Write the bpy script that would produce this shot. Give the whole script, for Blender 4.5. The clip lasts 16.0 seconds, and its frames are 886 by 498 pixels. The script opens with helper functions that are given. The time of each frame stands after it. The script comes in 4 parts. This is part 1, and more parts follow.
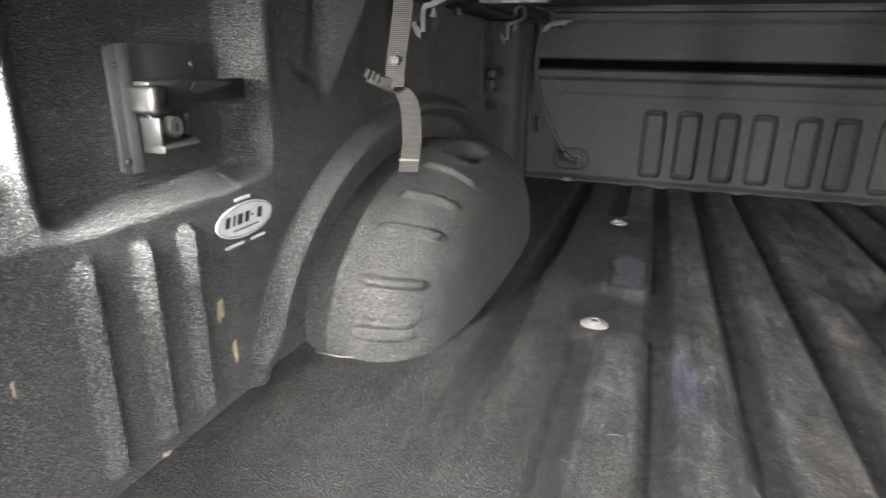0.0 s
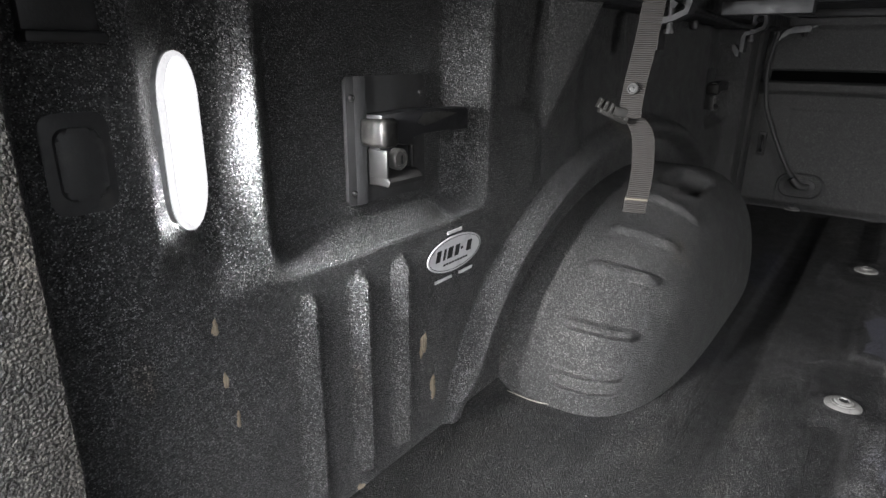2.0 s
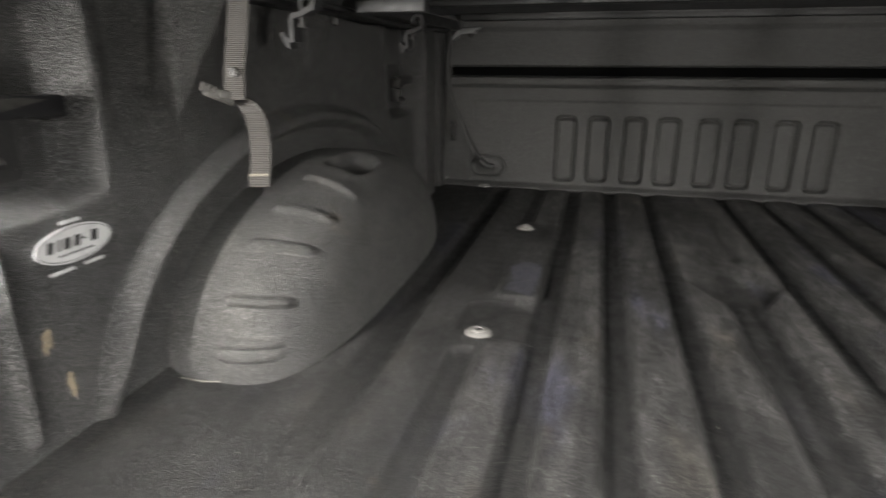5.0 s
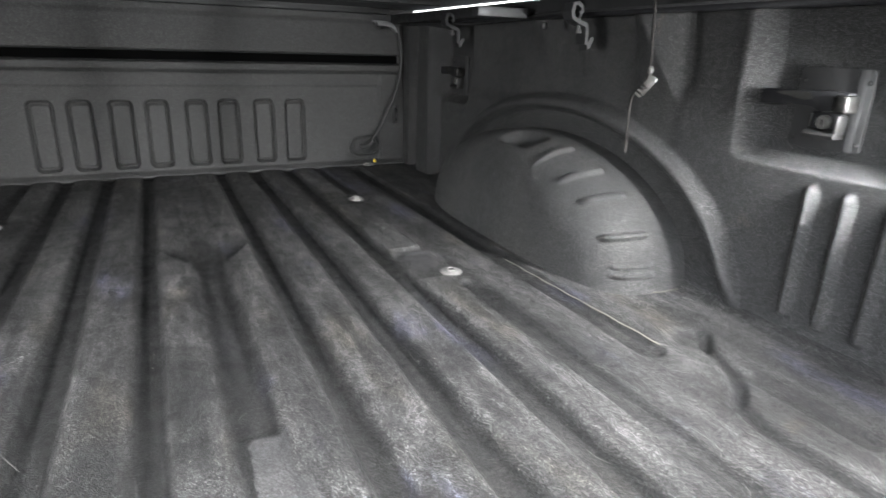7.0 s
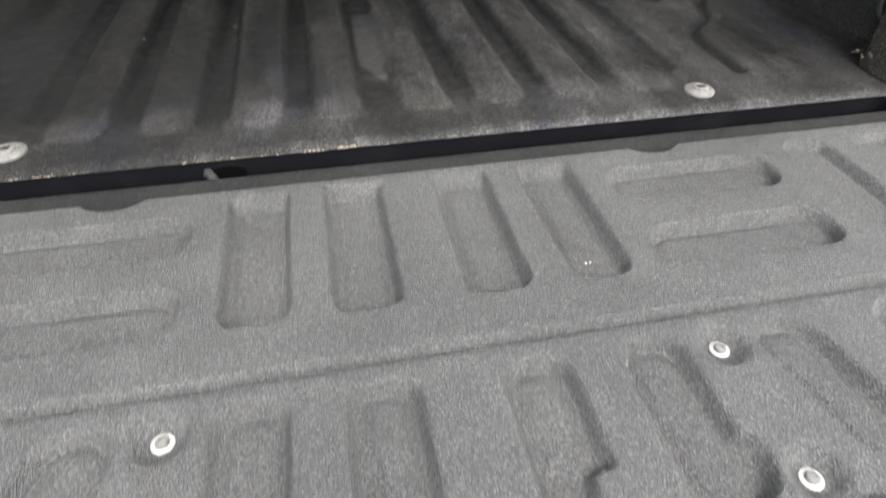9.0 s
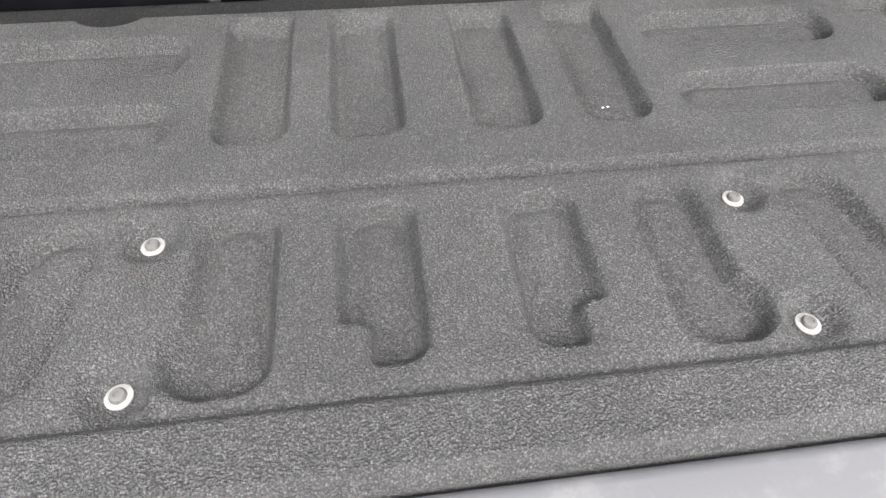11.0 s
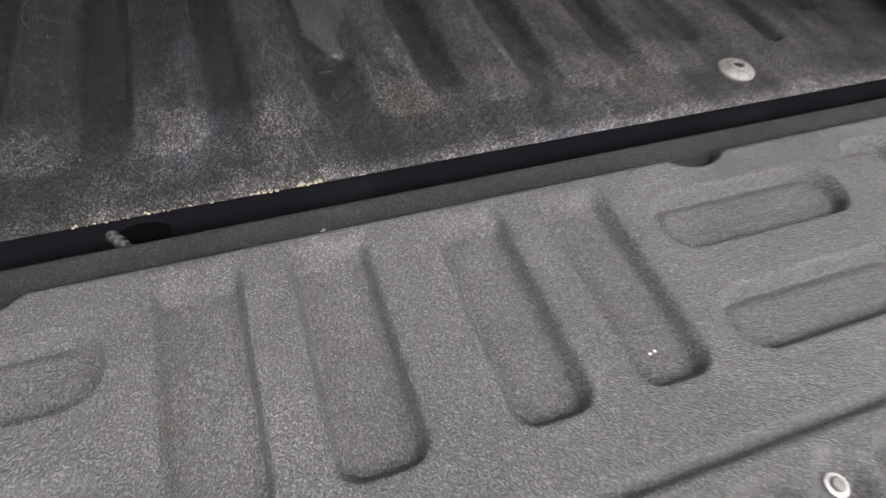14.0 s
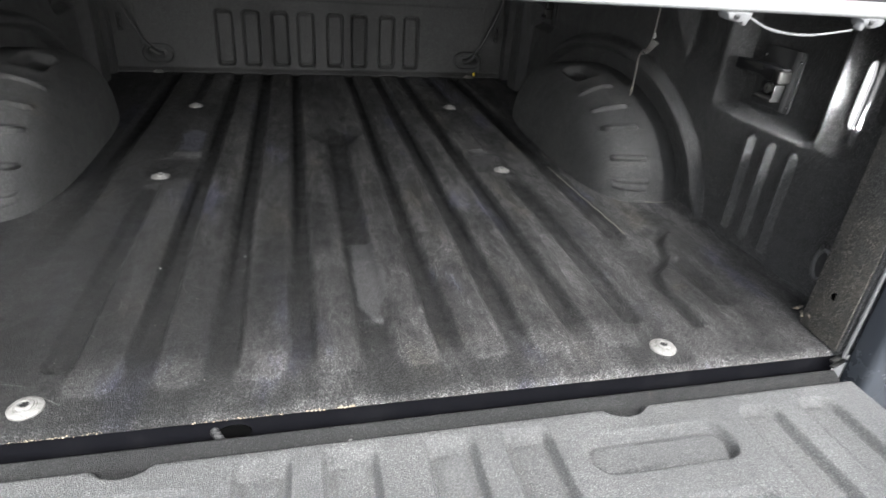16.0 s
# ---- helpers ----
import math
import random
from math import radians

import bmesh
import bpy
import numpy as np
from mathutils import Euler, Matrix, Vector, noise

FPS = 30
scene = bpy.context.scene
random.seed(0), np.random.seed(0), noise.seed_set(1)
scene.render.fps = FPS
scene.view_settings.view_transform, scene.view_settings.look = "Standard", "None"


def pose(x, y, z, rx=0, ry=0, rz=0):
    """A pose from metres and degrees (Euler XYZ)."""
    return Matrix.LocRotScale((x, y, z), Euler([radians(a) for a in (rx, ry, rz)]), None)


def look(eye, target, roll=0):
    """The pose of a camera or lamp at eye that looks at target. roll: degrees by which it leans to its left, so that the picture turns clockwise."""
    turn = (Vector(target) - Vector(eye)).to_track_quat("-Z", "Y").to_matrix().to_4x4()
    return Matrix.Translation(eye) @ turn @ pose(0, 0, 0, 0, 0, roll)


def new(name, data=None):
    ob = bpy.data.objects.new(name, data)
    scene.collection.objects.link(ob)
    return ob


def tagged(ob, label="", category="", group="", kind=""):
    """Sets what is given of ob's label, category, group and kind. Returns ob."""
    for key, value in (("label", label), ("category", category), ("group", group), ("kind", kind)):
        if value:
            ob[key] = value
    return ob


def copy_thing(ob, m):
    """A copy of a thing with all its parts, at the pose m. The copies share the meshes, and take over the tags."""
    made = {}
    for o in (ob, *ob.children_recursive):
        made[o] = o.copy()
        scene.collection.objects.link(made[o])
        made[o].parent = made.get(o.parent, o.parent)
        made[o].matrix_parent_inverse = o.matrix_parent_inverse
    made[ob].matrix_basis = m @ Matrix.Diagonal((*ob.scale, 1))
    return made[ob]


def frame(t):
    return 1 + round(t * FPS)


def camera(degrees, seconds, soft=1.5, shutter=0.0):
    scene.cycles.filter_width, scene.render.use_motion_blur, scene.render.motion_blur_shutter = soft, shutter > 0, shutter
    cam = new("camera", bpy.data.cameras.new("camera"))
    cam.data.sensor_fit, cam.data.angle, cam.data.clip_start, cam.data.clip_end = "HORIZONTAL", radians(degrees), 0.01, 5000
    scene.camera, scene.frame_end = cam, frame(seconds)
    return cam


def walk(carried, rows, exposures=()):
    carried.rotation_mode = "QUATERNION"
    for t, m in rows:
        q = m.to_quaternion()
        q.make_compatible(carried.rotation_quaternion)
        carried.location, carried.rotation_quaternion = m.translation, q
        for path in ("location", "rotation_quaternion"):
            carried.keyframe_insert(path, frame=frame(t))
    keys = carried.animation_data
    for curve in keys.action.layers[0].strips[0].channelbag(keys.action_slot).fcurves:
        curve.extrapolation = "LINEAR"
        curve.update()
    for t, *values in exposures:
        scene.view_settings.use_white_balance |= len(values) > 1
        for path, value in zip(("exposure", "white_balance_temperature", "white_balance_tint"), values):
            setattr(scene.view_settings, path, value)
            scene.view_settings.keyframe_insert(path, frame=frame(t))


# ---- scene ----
cam = camera(74.03, 16.0, shutter=0.35)
PATH = [
    (0.0, -0.3893, -0.0393, 0.4129, 71.39, -0.96, 19.35),
    (0.5, -0.4398, -0.0192, 0.4152, 71.20, -0.87, 26.69),
    (1.0, -0.4570, -0.0053, 0.4111, 71.21, -0.61, 32.55),
    (1.5, -0.4535, -0.0021, 0.4174, 71.36, -0.53, 35.51),
    (2.0, -0.4621, 0.0009, 0.4357, 71.46, -0.60, 36.80),
    (2.5, -0.4566, 0.0067, 0.4202, 71.36, -0.54, 36.80),
    (3.0, -0.4453, 0.0123, 0.4176, 71.50, -0.47, 36.20),
    (3.5, -0.4342, 0.0179, 0.4179, 71.56, -0.42, 35.23),
    (4.0, -0.4172, 0.0159, 0.4226, 71.62, -0.52, 30.97),
    (4.5, -0.3773, 0.0175, 0.4233, 71.94, -0.38, 23.54),
    (5.0, -0.2779, 0.0131, 0.4151, 72.19, -0.06, 14.57),
    (5.2, -0.2160, 0.0029, 0.4011, 72.40, 0.17, 10.16),
    (7.3, -0.0543, -0.1799, 0.4382, 70.01, -1.35, -27.73),
    (7.5, -0.0491, -0.2193, 0.4489, 68.32, -0.81, -27.86),
    (7.8, -0.0650, -0.2992, 0.4433, 66.28, -1.71, -27.60),
    (8.0, -0.0625, -0.3605, 0.4381, 62.81, -1.31, -24.15),
    (8.1, -0.0672, -0.3981, 0.4367, 60.29, -1.35, -22.37),
    (8.5, -0.0773, -0.5399, 0.4286, 53.75, -1.12, -16.18),
    (9.0, -0.0730, -0.6473, 0.3864, 48.90, -0.64, -11.73),
    (9.5, -0.0703, -0.6827, 0.3379, 43.93, -0.93, -10.36),
    (9.7, -0.0668, -0.6849, 0.3288, 42.91, -0.39, -9.58),
    (11.8, -0.0278, -0.6536, 0.3367, 37.80, -1.49, -7.11),
    (12.0, -0.0201, -0.6268, 0.3401, 38.10, -1.80, -7.45),
    (12.5, -0.0410, -0.4734, 0.3194, 39.07, -2.08, -9.46),
    (13.0, -0.0999, -0.3649, 0.3203, 38.02, -3.28, -15.57),
    (13.5, -0.1067, -0.3515, 0.3286, 37.79, -3.66, -18.10),
    (14.0, -0.0945, -0.3879, 0.3845, 38.84, -4.19, -19.21),
    (14.5, -0.1074, -0.5111, 0.4642, 50.19, -4.11, -15.97),
    (15.0, -0.1069, -0.5541, 0.4759, 56.90, -3.94, -12.36),
    (15.5, -0.1018, -0.5514, 0.5147, 59.33, -3.95, -12.30),
    (16.0, -0.0989, -0.6028, 0.5758, 61.48, -3.87, -12.75),
]
EXPOSURES = [(0.0, 3.98, 6600, 9), (1.0, 3.25, 6250, 10), (2.0, 3.0, 6300, 11), (3.5, 3.0, 6500, 11), (4.2, 3.02, 6620, 10), (5.2, 3.72, 6850, 9), (7.4, 4.15, 6220, 9),
             (8.0, 3.6, 6400, 9), (8.6, 2.85, 6600, 9), (9.3, 1.9, 6500, 10), (11.8, 1.85, 6550, 12), (12.6, 1.75, 6550, 12), (13.4, 1.87, 6550, 13), (14.1, 1.79, 6580, 14), (15.0, 2.18, 6400, 13), (16.0, 2.8, 6300, 9)]
walk(cam, [(t, pose(*p)) for t, *p in PATH], EXPOSURES)

# ---- sky and sun: a soft overcast day outside the open tailgate ----
world = bpy.data.worlds.new("overcast_sky")
scene.world = world
world.use_nodes = True
wn, wl = world.node_tree.nodes, world.node_tree.links
sky = wn.new("ShaderNodeTexSky")
sky.sky_type = "NISHITA"
sky.sun_disc = False
sky.sun_elevation, sky.sun_rotation = radians(53), radians(166)
sky.air_density, sky.dust_density = 1.0, 4.0
haze = wn.new("ShaderNodeHueSaturation")
haze.inputs["Saturation"].default_value = 0.25
wl.new(sky.outputs[0], haze.inputs["Color"])
wl.new(haze.outputs[0], wn["Background"].inputs["Color"])
wn["Background"].inputs["Strength"].default_value = 0.15
sun_data = bpy.data.lights.new("sun", "SUN")
sun_data.energy, sun_data.angle, sun_data.color = 0.8, radians(60), (1.0, 0.98, 0.95)
sun = new("sun", sun_data)
sun.matrix_world = look((0.7, -2.75, 3.75), (0, 0, 0))
LED_GLOW = 0.55
# each cargo lamp throws a beam forward and a weaker glow all round its lens
LED_LIGHT = ((52, -0.31, 111, 0.98), (38, -0.08, 176, 0.048))
for side in (-1, 1):
    for turn, dip, spread, watts in LED_LIGHT:
        beam = bpy.data.lights.new("led_beam", "AREA")
        beam.shape, beam.size, beam.size_y = "RECTANGLE", 0.040, 0.105
        beam.energy, beam.spread, beam.color = watts, radians(spread), (1.0, 0.99, 0.98)
        eye = Vector((side * 0.8222, 0.2110, 0.3765))
        aim = eye + Vector((-side * math.cos(radians(turn)), math.sin(radians(turn)), dip))
        new("led_beam", beam).matrix_world = look(eye, aim)


# ---- materials ----
def material(name, colour=(0.5, 0.5, 0.5), rough=0.5, metal=0.0, spec=0.5):
    m = bpy.data.materials.new(name)
    m.use_nodes = True
    b = m.node_tree.nodes["Principled BSDF"]
    b.inputs["Base Color"].default_value = (*colour, 1)
    b.inputs["Roughness"].default_value = rough
    b.inputs["Metallic"].default_value = metal
    b.inputs["Specular IOR Level"].default_value = spec
    return m


def node(m, kind, **values):
    n = m.node_tree.nodes.new(kind)
    for k, v in values.items():
        n.inputs[k].default_value = v
    return n


def join(m, a, b):
    m.node_tree.links.new(a, b)


def place(m, scale=(1, 1, 1)):
    """Object coordinates, stretched."""
    co, mp = node(m, "ShaderNodeTexCoord"), node(m, "ShaderNodeMapping")
    mp.inputs["Scale"].default_value = scale
    join(m, co.outputs["Object"], mp.inputs["Vector"])
    return mp.outputs["Vector"]


def grain(m, vec, scale, detail=2.0, rough=0.5):
    n = node(m, "ShaderNodeTexNoise", Scale=scale, Detail=detail, Roughness=rough)
    join(m, vec, n.inputs["Vector"])
    return n.outputs["Fac"]


def band(m, value, lo, hi, a=0.0, b=1.0):
    n = node(m, "ShaderNodeMapRange")
    n.interpolation_type = "SMOOTHSTEP"
    for k, v in zip(("From Min", "From Max", "To Min", "To Max"), (lo, hi, a, b)):
        n.inputs[k].default_value = v
    join(m, value, n.inputs["Value"])
    return n.outputs["Result"]


def maths(m, op, a, b):
    n = m.node_tree.nodes.new("ShaderNodeMath")
    n.operation = op
    for k, v in enumerate((a, b)):
        if isinstance(v, (int, float)):
            n.inputs[k].default_value = v
        else:
            join(m, v, n.inputs[k])
    return n.outputs[0]


def blend(m, fac, a, b):
    n = m.node_tree.nodes.new("ShaderNodeMix")
    n.data_type = "RGBA"
    for k, v in (("A", a), ("B", b)):
        s = [i for i in n.inputs if i.name == k and i.type == "RGBA"][0]
        if isinstance(v, tuple):
            s.default_value = (*v, 1)
        else:
            join(m, v, s)
    join(m, fac, n.inputs["Factor"])
    return [o for o in n.outputs if o.type == "RGBA"][0]


def relief(m, height, strength, distance, normal=None):
    n = node(m, "ShaderNodeBump", Strength=strength, Distance=distance)
    join(m, height, n.inputs["Height"])
    if normal is not None:
        join(m, normal, n.inputs["Normal"])
    return n.outputs["Normal"]


def speckle(m, vec, scale):
    """Round grains: height of each grain and a random value for each."""
    c = node(m, "ShaderNodeTexVoronoi", Scale=scale)
    join(m, vec, c.inputs["Vector"])
    tone = node(m, "ShaderNodeSeparateColor")
    join(m, c.outputs["Color"], tone.inputs[0])
    return c.outputs["Distance"], tone.outputs[0], tone.outputs[1]


def liner(name, dark, dusty, dust=0.5, rough=0.5, streaks=False, scale=520.0, spots=True, sparkle=2.6, bump=0.0016, low=0.5, glint=0.0, shine=0.35):
    """Sprayed polyurethane bed liner: black, pebbled, with dust lying on it."""
    m = material(name, dark, rough, 0.0, shine)
    b = m.node_tree.nodes["Principled BSDF"]
    v = place(m)
    dome, tone, gloss = speckle(m, v, scale)
    dome2, tone2, gloss2 = speckle(m, v, scale * 2.1)
    pebble = maths(m, "SUBTRACT", maths(m, "MULTIPLY", grain(m, v, scale * 0.5, 2.0), 0.25), maths(m, "ADD", dome, maths(m, "MULTIPLY", dome2, 0.4)))
    big = grain(m, v, 5.0, 5.0, 0.6)
    mid = grain(m, v, 38.0, 4.0, 0.65)
    film = maths(m, "MULTIPLY", band(m, big, 0.35, 0.68, 0.15, 1.0), band(m, mid, 0.3, 0.7, 0.35, 1.0))
    if streaks:
        sep = node(m, "ShaderNodeSeparateXYZ")
        join(m, v, sep.inputs[0])
        long = grain(m, place(m, (16.0, 2.4, 8.0)), 1.0, 7.0, 0.72)
        scuff = grain(m, place(m, (70.0, 16.0, 8.0)), 1.0, 5.0, 0.7)
        patch = grain(m, place(m, (1.0, 0.6, 1.0)), 11.0, 8.0, 0.7)
        film = maths(m, "MULTIPLY", band(m, long, 0.38, 0.60, 0.28, 1.05), maths(m, "ADD", film, 0.45))
        film = maths(m, "MULTIPLY", film, band(m, scuff, 0.36, 0.64, 0.55, 1.25))
        film = maths(m, "MULTIPLY", film, band(m, patch, 0.42, 0.58, 0.62, 1.16))
        # by height: grooves darker, rear ends of the ridges paler
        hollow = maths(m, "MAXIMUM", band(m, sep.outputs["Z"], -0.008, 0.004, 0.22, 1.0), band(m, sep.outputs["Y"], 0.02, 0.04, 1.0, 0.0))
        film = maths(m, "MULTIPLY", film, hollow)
        ridge_end = maths(m, "MULTIPLY", band(m, sep.outputs["Z"], 0.0005, 0.0040, 0.0, 0.32), band(m, sep.outputs["Y"], 0.105, 0.15, 1.0, 0.0))
        film = maths(m, "ADD", film, band(m, maths(m, "ADD", sep.outputs["Y"], maths(m, "MULTIPLY", mid, 0.006)), 0.012, 0.019, 0.40, 0.0))
        # paler farther in: lamp light on the deeper floor put into the colour
        film = maths(m, "MULTIPLY", film, band(m, sep.outputs["Y"], 0.25, 0.60, 1.0, 1.5))
        # darker towards the left, most of all near the sill
        wander = maths(m, "ADD", sep.outputs["X"], maths(m, "MULTIPLY", big, 0.5))
        far = band(m, sep.outputs["Y"], 0.20, 0.95, 0.22, 0.85)
        far = maths(m, "MULTIPLY", far, band(m, sep.outputs["X"], -0.54, -0.30, 0.55, 1.0))
        film = maths(m, "MULTIPLY", film, maths(m, "MAXIMUM", far, band(m, wander, -0.12, 0.46, 0.10, 1.20)))
        film = maths(m, "ADD", film, ridge_end)
        sill = maths(m, "ADD", sep.outputs["Y"], maths(m, "MULTIPLY", mid, 0.12))
        film = maths(m, "ADD", film, maths(m, "MULTIPLY", band(m, sill, 0.08, 0.24, 0.12, 0.0), band(m, big, 0.35, 0.6, 0.4, 1.0)))
    film = maths(m, "MULTIPLY", film, dust)
    if streaks:
        # the floor's pale colour turns bluish in some patches and brown in others
        hue = grain(m, place(m, (1.0, 0.35, 1.0)), 7.0, 4.0, 0.6)
        dusty = blend(m, band(m, hue, 0.56, 0.66), dusty, (0.098, 0.098, 0.136))
        dusty = blend(m, band(m, hue, 0.44, 0.34), dusty, (0.114, 0.106, 0.092))
    colour = blend(m, film, dark, dusty)
    if spots:
        rust = maths(m, "MULTIPLY", band(m, grain(m, place(m, (1, 1, 0.6)), 14.0, 3.0, 0.6), 0.66, 0.76), 0.22)
        colour = blend(m, rust, colour, (0.11, 0.085, 0.055))
    if streaks:
        # pale crumbs strewn thinly over the floor
        size, pick, _ = speckle(m, v, 85.0)
        crumb = maths(m, "MULTIPLY", band(m, size, 0.11, 0.05), band(m, pick, 0.80, 0.84))
        colour = blend(m, crumb, colour, (0.20, 0.19, 0.17))
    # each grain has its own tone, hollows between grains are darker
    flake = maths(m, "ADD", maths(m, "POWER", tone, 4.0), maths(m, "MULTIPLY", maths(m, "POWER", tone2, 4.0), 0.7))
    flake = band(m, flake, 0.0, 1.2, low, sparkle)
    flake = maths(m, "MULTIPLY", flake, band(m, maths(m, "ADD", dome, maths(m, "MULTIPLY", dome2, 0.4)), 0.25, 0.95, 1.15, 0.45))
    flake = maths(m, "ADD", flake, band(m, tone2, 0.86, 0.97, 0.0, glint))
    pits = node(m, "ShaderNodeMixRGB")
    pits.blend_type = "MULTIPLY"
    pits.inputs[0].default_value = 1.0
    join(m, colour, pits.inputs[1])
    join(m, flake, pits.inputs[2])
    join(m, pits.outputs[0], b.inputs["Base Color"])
    join(m, maths(m, "ADD", band(m, mid, 0.3, 0.7, rough - 0.10, rough + 0.08), maths(m, "MULTIPLY", gloss, 0.12)), b.inputs["Roughness"])
    n1 = relief(m, mid, 0.05, 0.002)
    join(m, relief(m, pebble, 1.0, bump, n1), b.inputs["Normal"])
    return m


def worn(name, colour, other, rough=0.4, metal=0.0, scale=60.0, lo=0.5, hi=0.7, bump=0.2):
    """Paint, plastic or metal with fine grain and patches of wear."""
    m = material(name, colour, rough, metal)
    b = m.node_tree.nodes["Principled BSDF"]
    v = place(m)
    f = grain(m, v, scale, 5.0, 0.65)
    join(m, blend(m, band(m, f, lo, hi), colour, other), b.inputs["Base Color"])
    join(m, band(m, f, 0.3, 0.7, max(rough - 0.1, 0.05), rough + 0.15), b.inputs["Roughness"])
    join(m, relief(m, grain(m, v, scale * 12, 2.0), bump, 0.0006), b.inputs["Normal"])
    return m


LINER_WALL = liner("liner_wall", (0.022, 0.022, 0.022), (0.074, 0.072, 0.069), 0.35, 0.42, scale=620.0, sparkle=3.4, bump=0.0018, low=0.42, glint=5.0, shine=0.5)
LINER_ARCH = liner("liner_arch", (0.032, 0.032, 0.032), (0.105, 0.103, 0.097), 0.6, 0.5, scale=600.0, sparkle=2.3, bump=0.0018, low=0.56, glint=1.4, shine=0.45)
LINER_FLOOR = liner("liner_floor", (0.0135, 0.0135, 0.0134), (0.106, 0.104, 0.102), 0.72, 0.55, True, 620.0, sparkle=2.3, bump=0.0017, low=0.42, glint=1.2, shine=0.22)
# the gate has the bed's liner, paled to put daylight into its colour
LINER_GATE_DAYLIT = liner("liner_gate_daylit", (0.122, 0.122, 0.121), (0.212, 0.211, 0.207), 0.6, 0.55, False, 640.0, sparkle=1.4, bump=0.0021, low=0.74)
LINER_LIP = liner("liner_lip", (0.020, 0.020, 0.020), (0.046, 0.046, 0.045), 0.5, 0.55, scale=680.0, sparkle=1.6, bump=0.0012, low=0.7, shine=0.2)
LINER_FRONT = liner("liner_front", (0.046, 0.046, 0.045), (0.070, 0.068, 0.065), 0.35, 0.50, spots=False, sparkle=1.8, low=0.58, bump=0.0010, shine=0.4)
LINER_PILLAR = liner("liner_pillar", (0.05, 0.05, 0.048), (0.17, 0.155, 0.13), 0.9, 0.6, sparkle=1.8)
SCUFFED = liner("liner_scuffed", (0.049, 0.049, 0.050), (0.105, 0.103, 0.102), 0.7, 0.55, scale=700.0, spots=False, sparkle=1.6, bump=0.0008)
BLUE_PATCH = liner("liner_blue_patch", (0.062, 0.062, 0.074), (0.150, 0.150, 0.185), 0.8, 0.5, scale=640.0, spots=False, sparkle=1.6, bump=0.0008)
BLACK_PLASTIC = worn("black_plastic", (0.010, 0.010, 0.011), (0.018, 0.018, 0.018), 0.42)
BLACK_PLASTIC.node_tree.nodes["Principled BSDF"].inputs["Specular IOR Level"].default_value = 0.3
BLACK_RUBBER = worn("black_rubber", (0.015, 0.015, 0.015), (0.035, 0.034, 0.032), 0.6)
WORN_RUBBER = worn("worn_rubber", (0.055, 0.055, 0.055), (0.085, 0.084, 0.082), 0.6)
BLACK_STEEL = worn("black_powder_coat", (0.014, 0.014, 0.014), (0.022, 0.022, 0.022), 0.46)
BLACK_STEEL.node_tree.nodes["Principled BSDF"].inputs["Specular IOR Level"].default_value = 0.25
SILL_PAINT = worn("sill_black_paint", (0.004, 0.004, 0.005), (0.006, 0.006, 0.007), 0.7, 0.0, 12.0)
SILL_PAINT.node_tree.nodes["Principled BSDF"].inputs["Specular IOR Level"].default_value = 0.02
CAST = worn("cast_metal", (0.042, 0.041, 0.038), (0.022, 0.0215, 0.020), 0.52, 0.5, 90.0)
KNUCKLE = worn("worn_knuckle", (0.013, 0.0127, 0.012), (0.036, 0.035, 0.032), 0.42, 0.6, 140.0, 0.48, 0.62)
GUNMETAL = worn("dark_gunmetal", (0.012, 0.0117, 0.0113), (0.02, 0.0195, 0.019), 0.46, 0.15, 80.0)
LOCK_STEEL = worn("lock_steel", (0.19, 0.186, 0.175), (0.12, 0.116, 0.11), 0.38, 0.7, 120.0)
BRACKET = worn("bracket_grey", (0.15, 0.15, 0.15), (0.10, 0.10, 0.10), 0.5, 0.2, 50.0)
ZINC = worn("zinc_bolt", (0.155, 0.151, 0.143), (0.10, 0.096, 0.088), 0.55, 0.2, 160.0)
BRIGHT_ZINC = worn("bright_zinc", (0.40, 0.39, 0.37), (0.28, 0.27, 0.25), 0.5, 0.2, 160.0)
PLATE_STEEL = worn("plate_steel", (0.026, 0.026, 0.026), (0.034, 0.034, 0.034), 0.5)
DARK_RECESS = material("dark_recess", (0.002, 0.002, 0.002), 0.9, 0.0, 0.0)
GREY_STEEL = worn("grey_steel", (0.013, 0.013, 0.0135), (0.009, 0.009, 0.009), 0.55, 0.0)
BAR_PAINT = worn("bar_coating", (0.30, 0.30, 0.295), (0.24, 0.24, 0.235), 0.45, 0.3, 40.0)
COVER = worn("cover_underside", (0.018, 0.018, 0.018), (0.03, 0.03, 0.03), 0.7)
BODY_PAINT = worn("body_paint", (0.05, 0.056, 0.066), (0.06, 0.066, 0.075), 0.16, 0.35, 8.0)
STICKER_WHITE = worn("sticker_white", (0.40, 0.40, 0.40), (0.32, 0.32, 0.32), 0.4)
STICKER_BLACK = material("sticker_print", (0.012, 0.012, 0.012), 0.5)
CHIP = worn("bare_primer_chip", (0.22, 0.19, 0.14), (0.17, 0.115, 0.06), 0.7, 0.0, 400.0)
MUD = worn("dried_mud", (0.17, 0.14, 0.10), (0.09, 0.075, 0.055), 0.9, 0.0, 200.0)
EARTH = worn("crusted_earth", (0.07, 0.064, 0.055), (0.15, 0.125, 0.095), 0.9, 0.0, 120.0, 0.45, 0.65, 0.8)
TRIM_GREY = worn("trim_grey", (0.15, 0.15, 0.155), (0.20, 0.20, 0.20), 0.42, 0.0, 25.0)
LINT = material("pale_lint", (0.12, 0.12, 0.115), 0.8)
PALE_FLECK = material("pale_fleck", (0.62, 0.61, 0.59), 0.6)
SCUFF = material("pale_scuff", (0.085, 0.084, 0.08), 0.7)
SEALANT = material("seam_sealant", (0.15, 0.142, 0.120), 0.6)
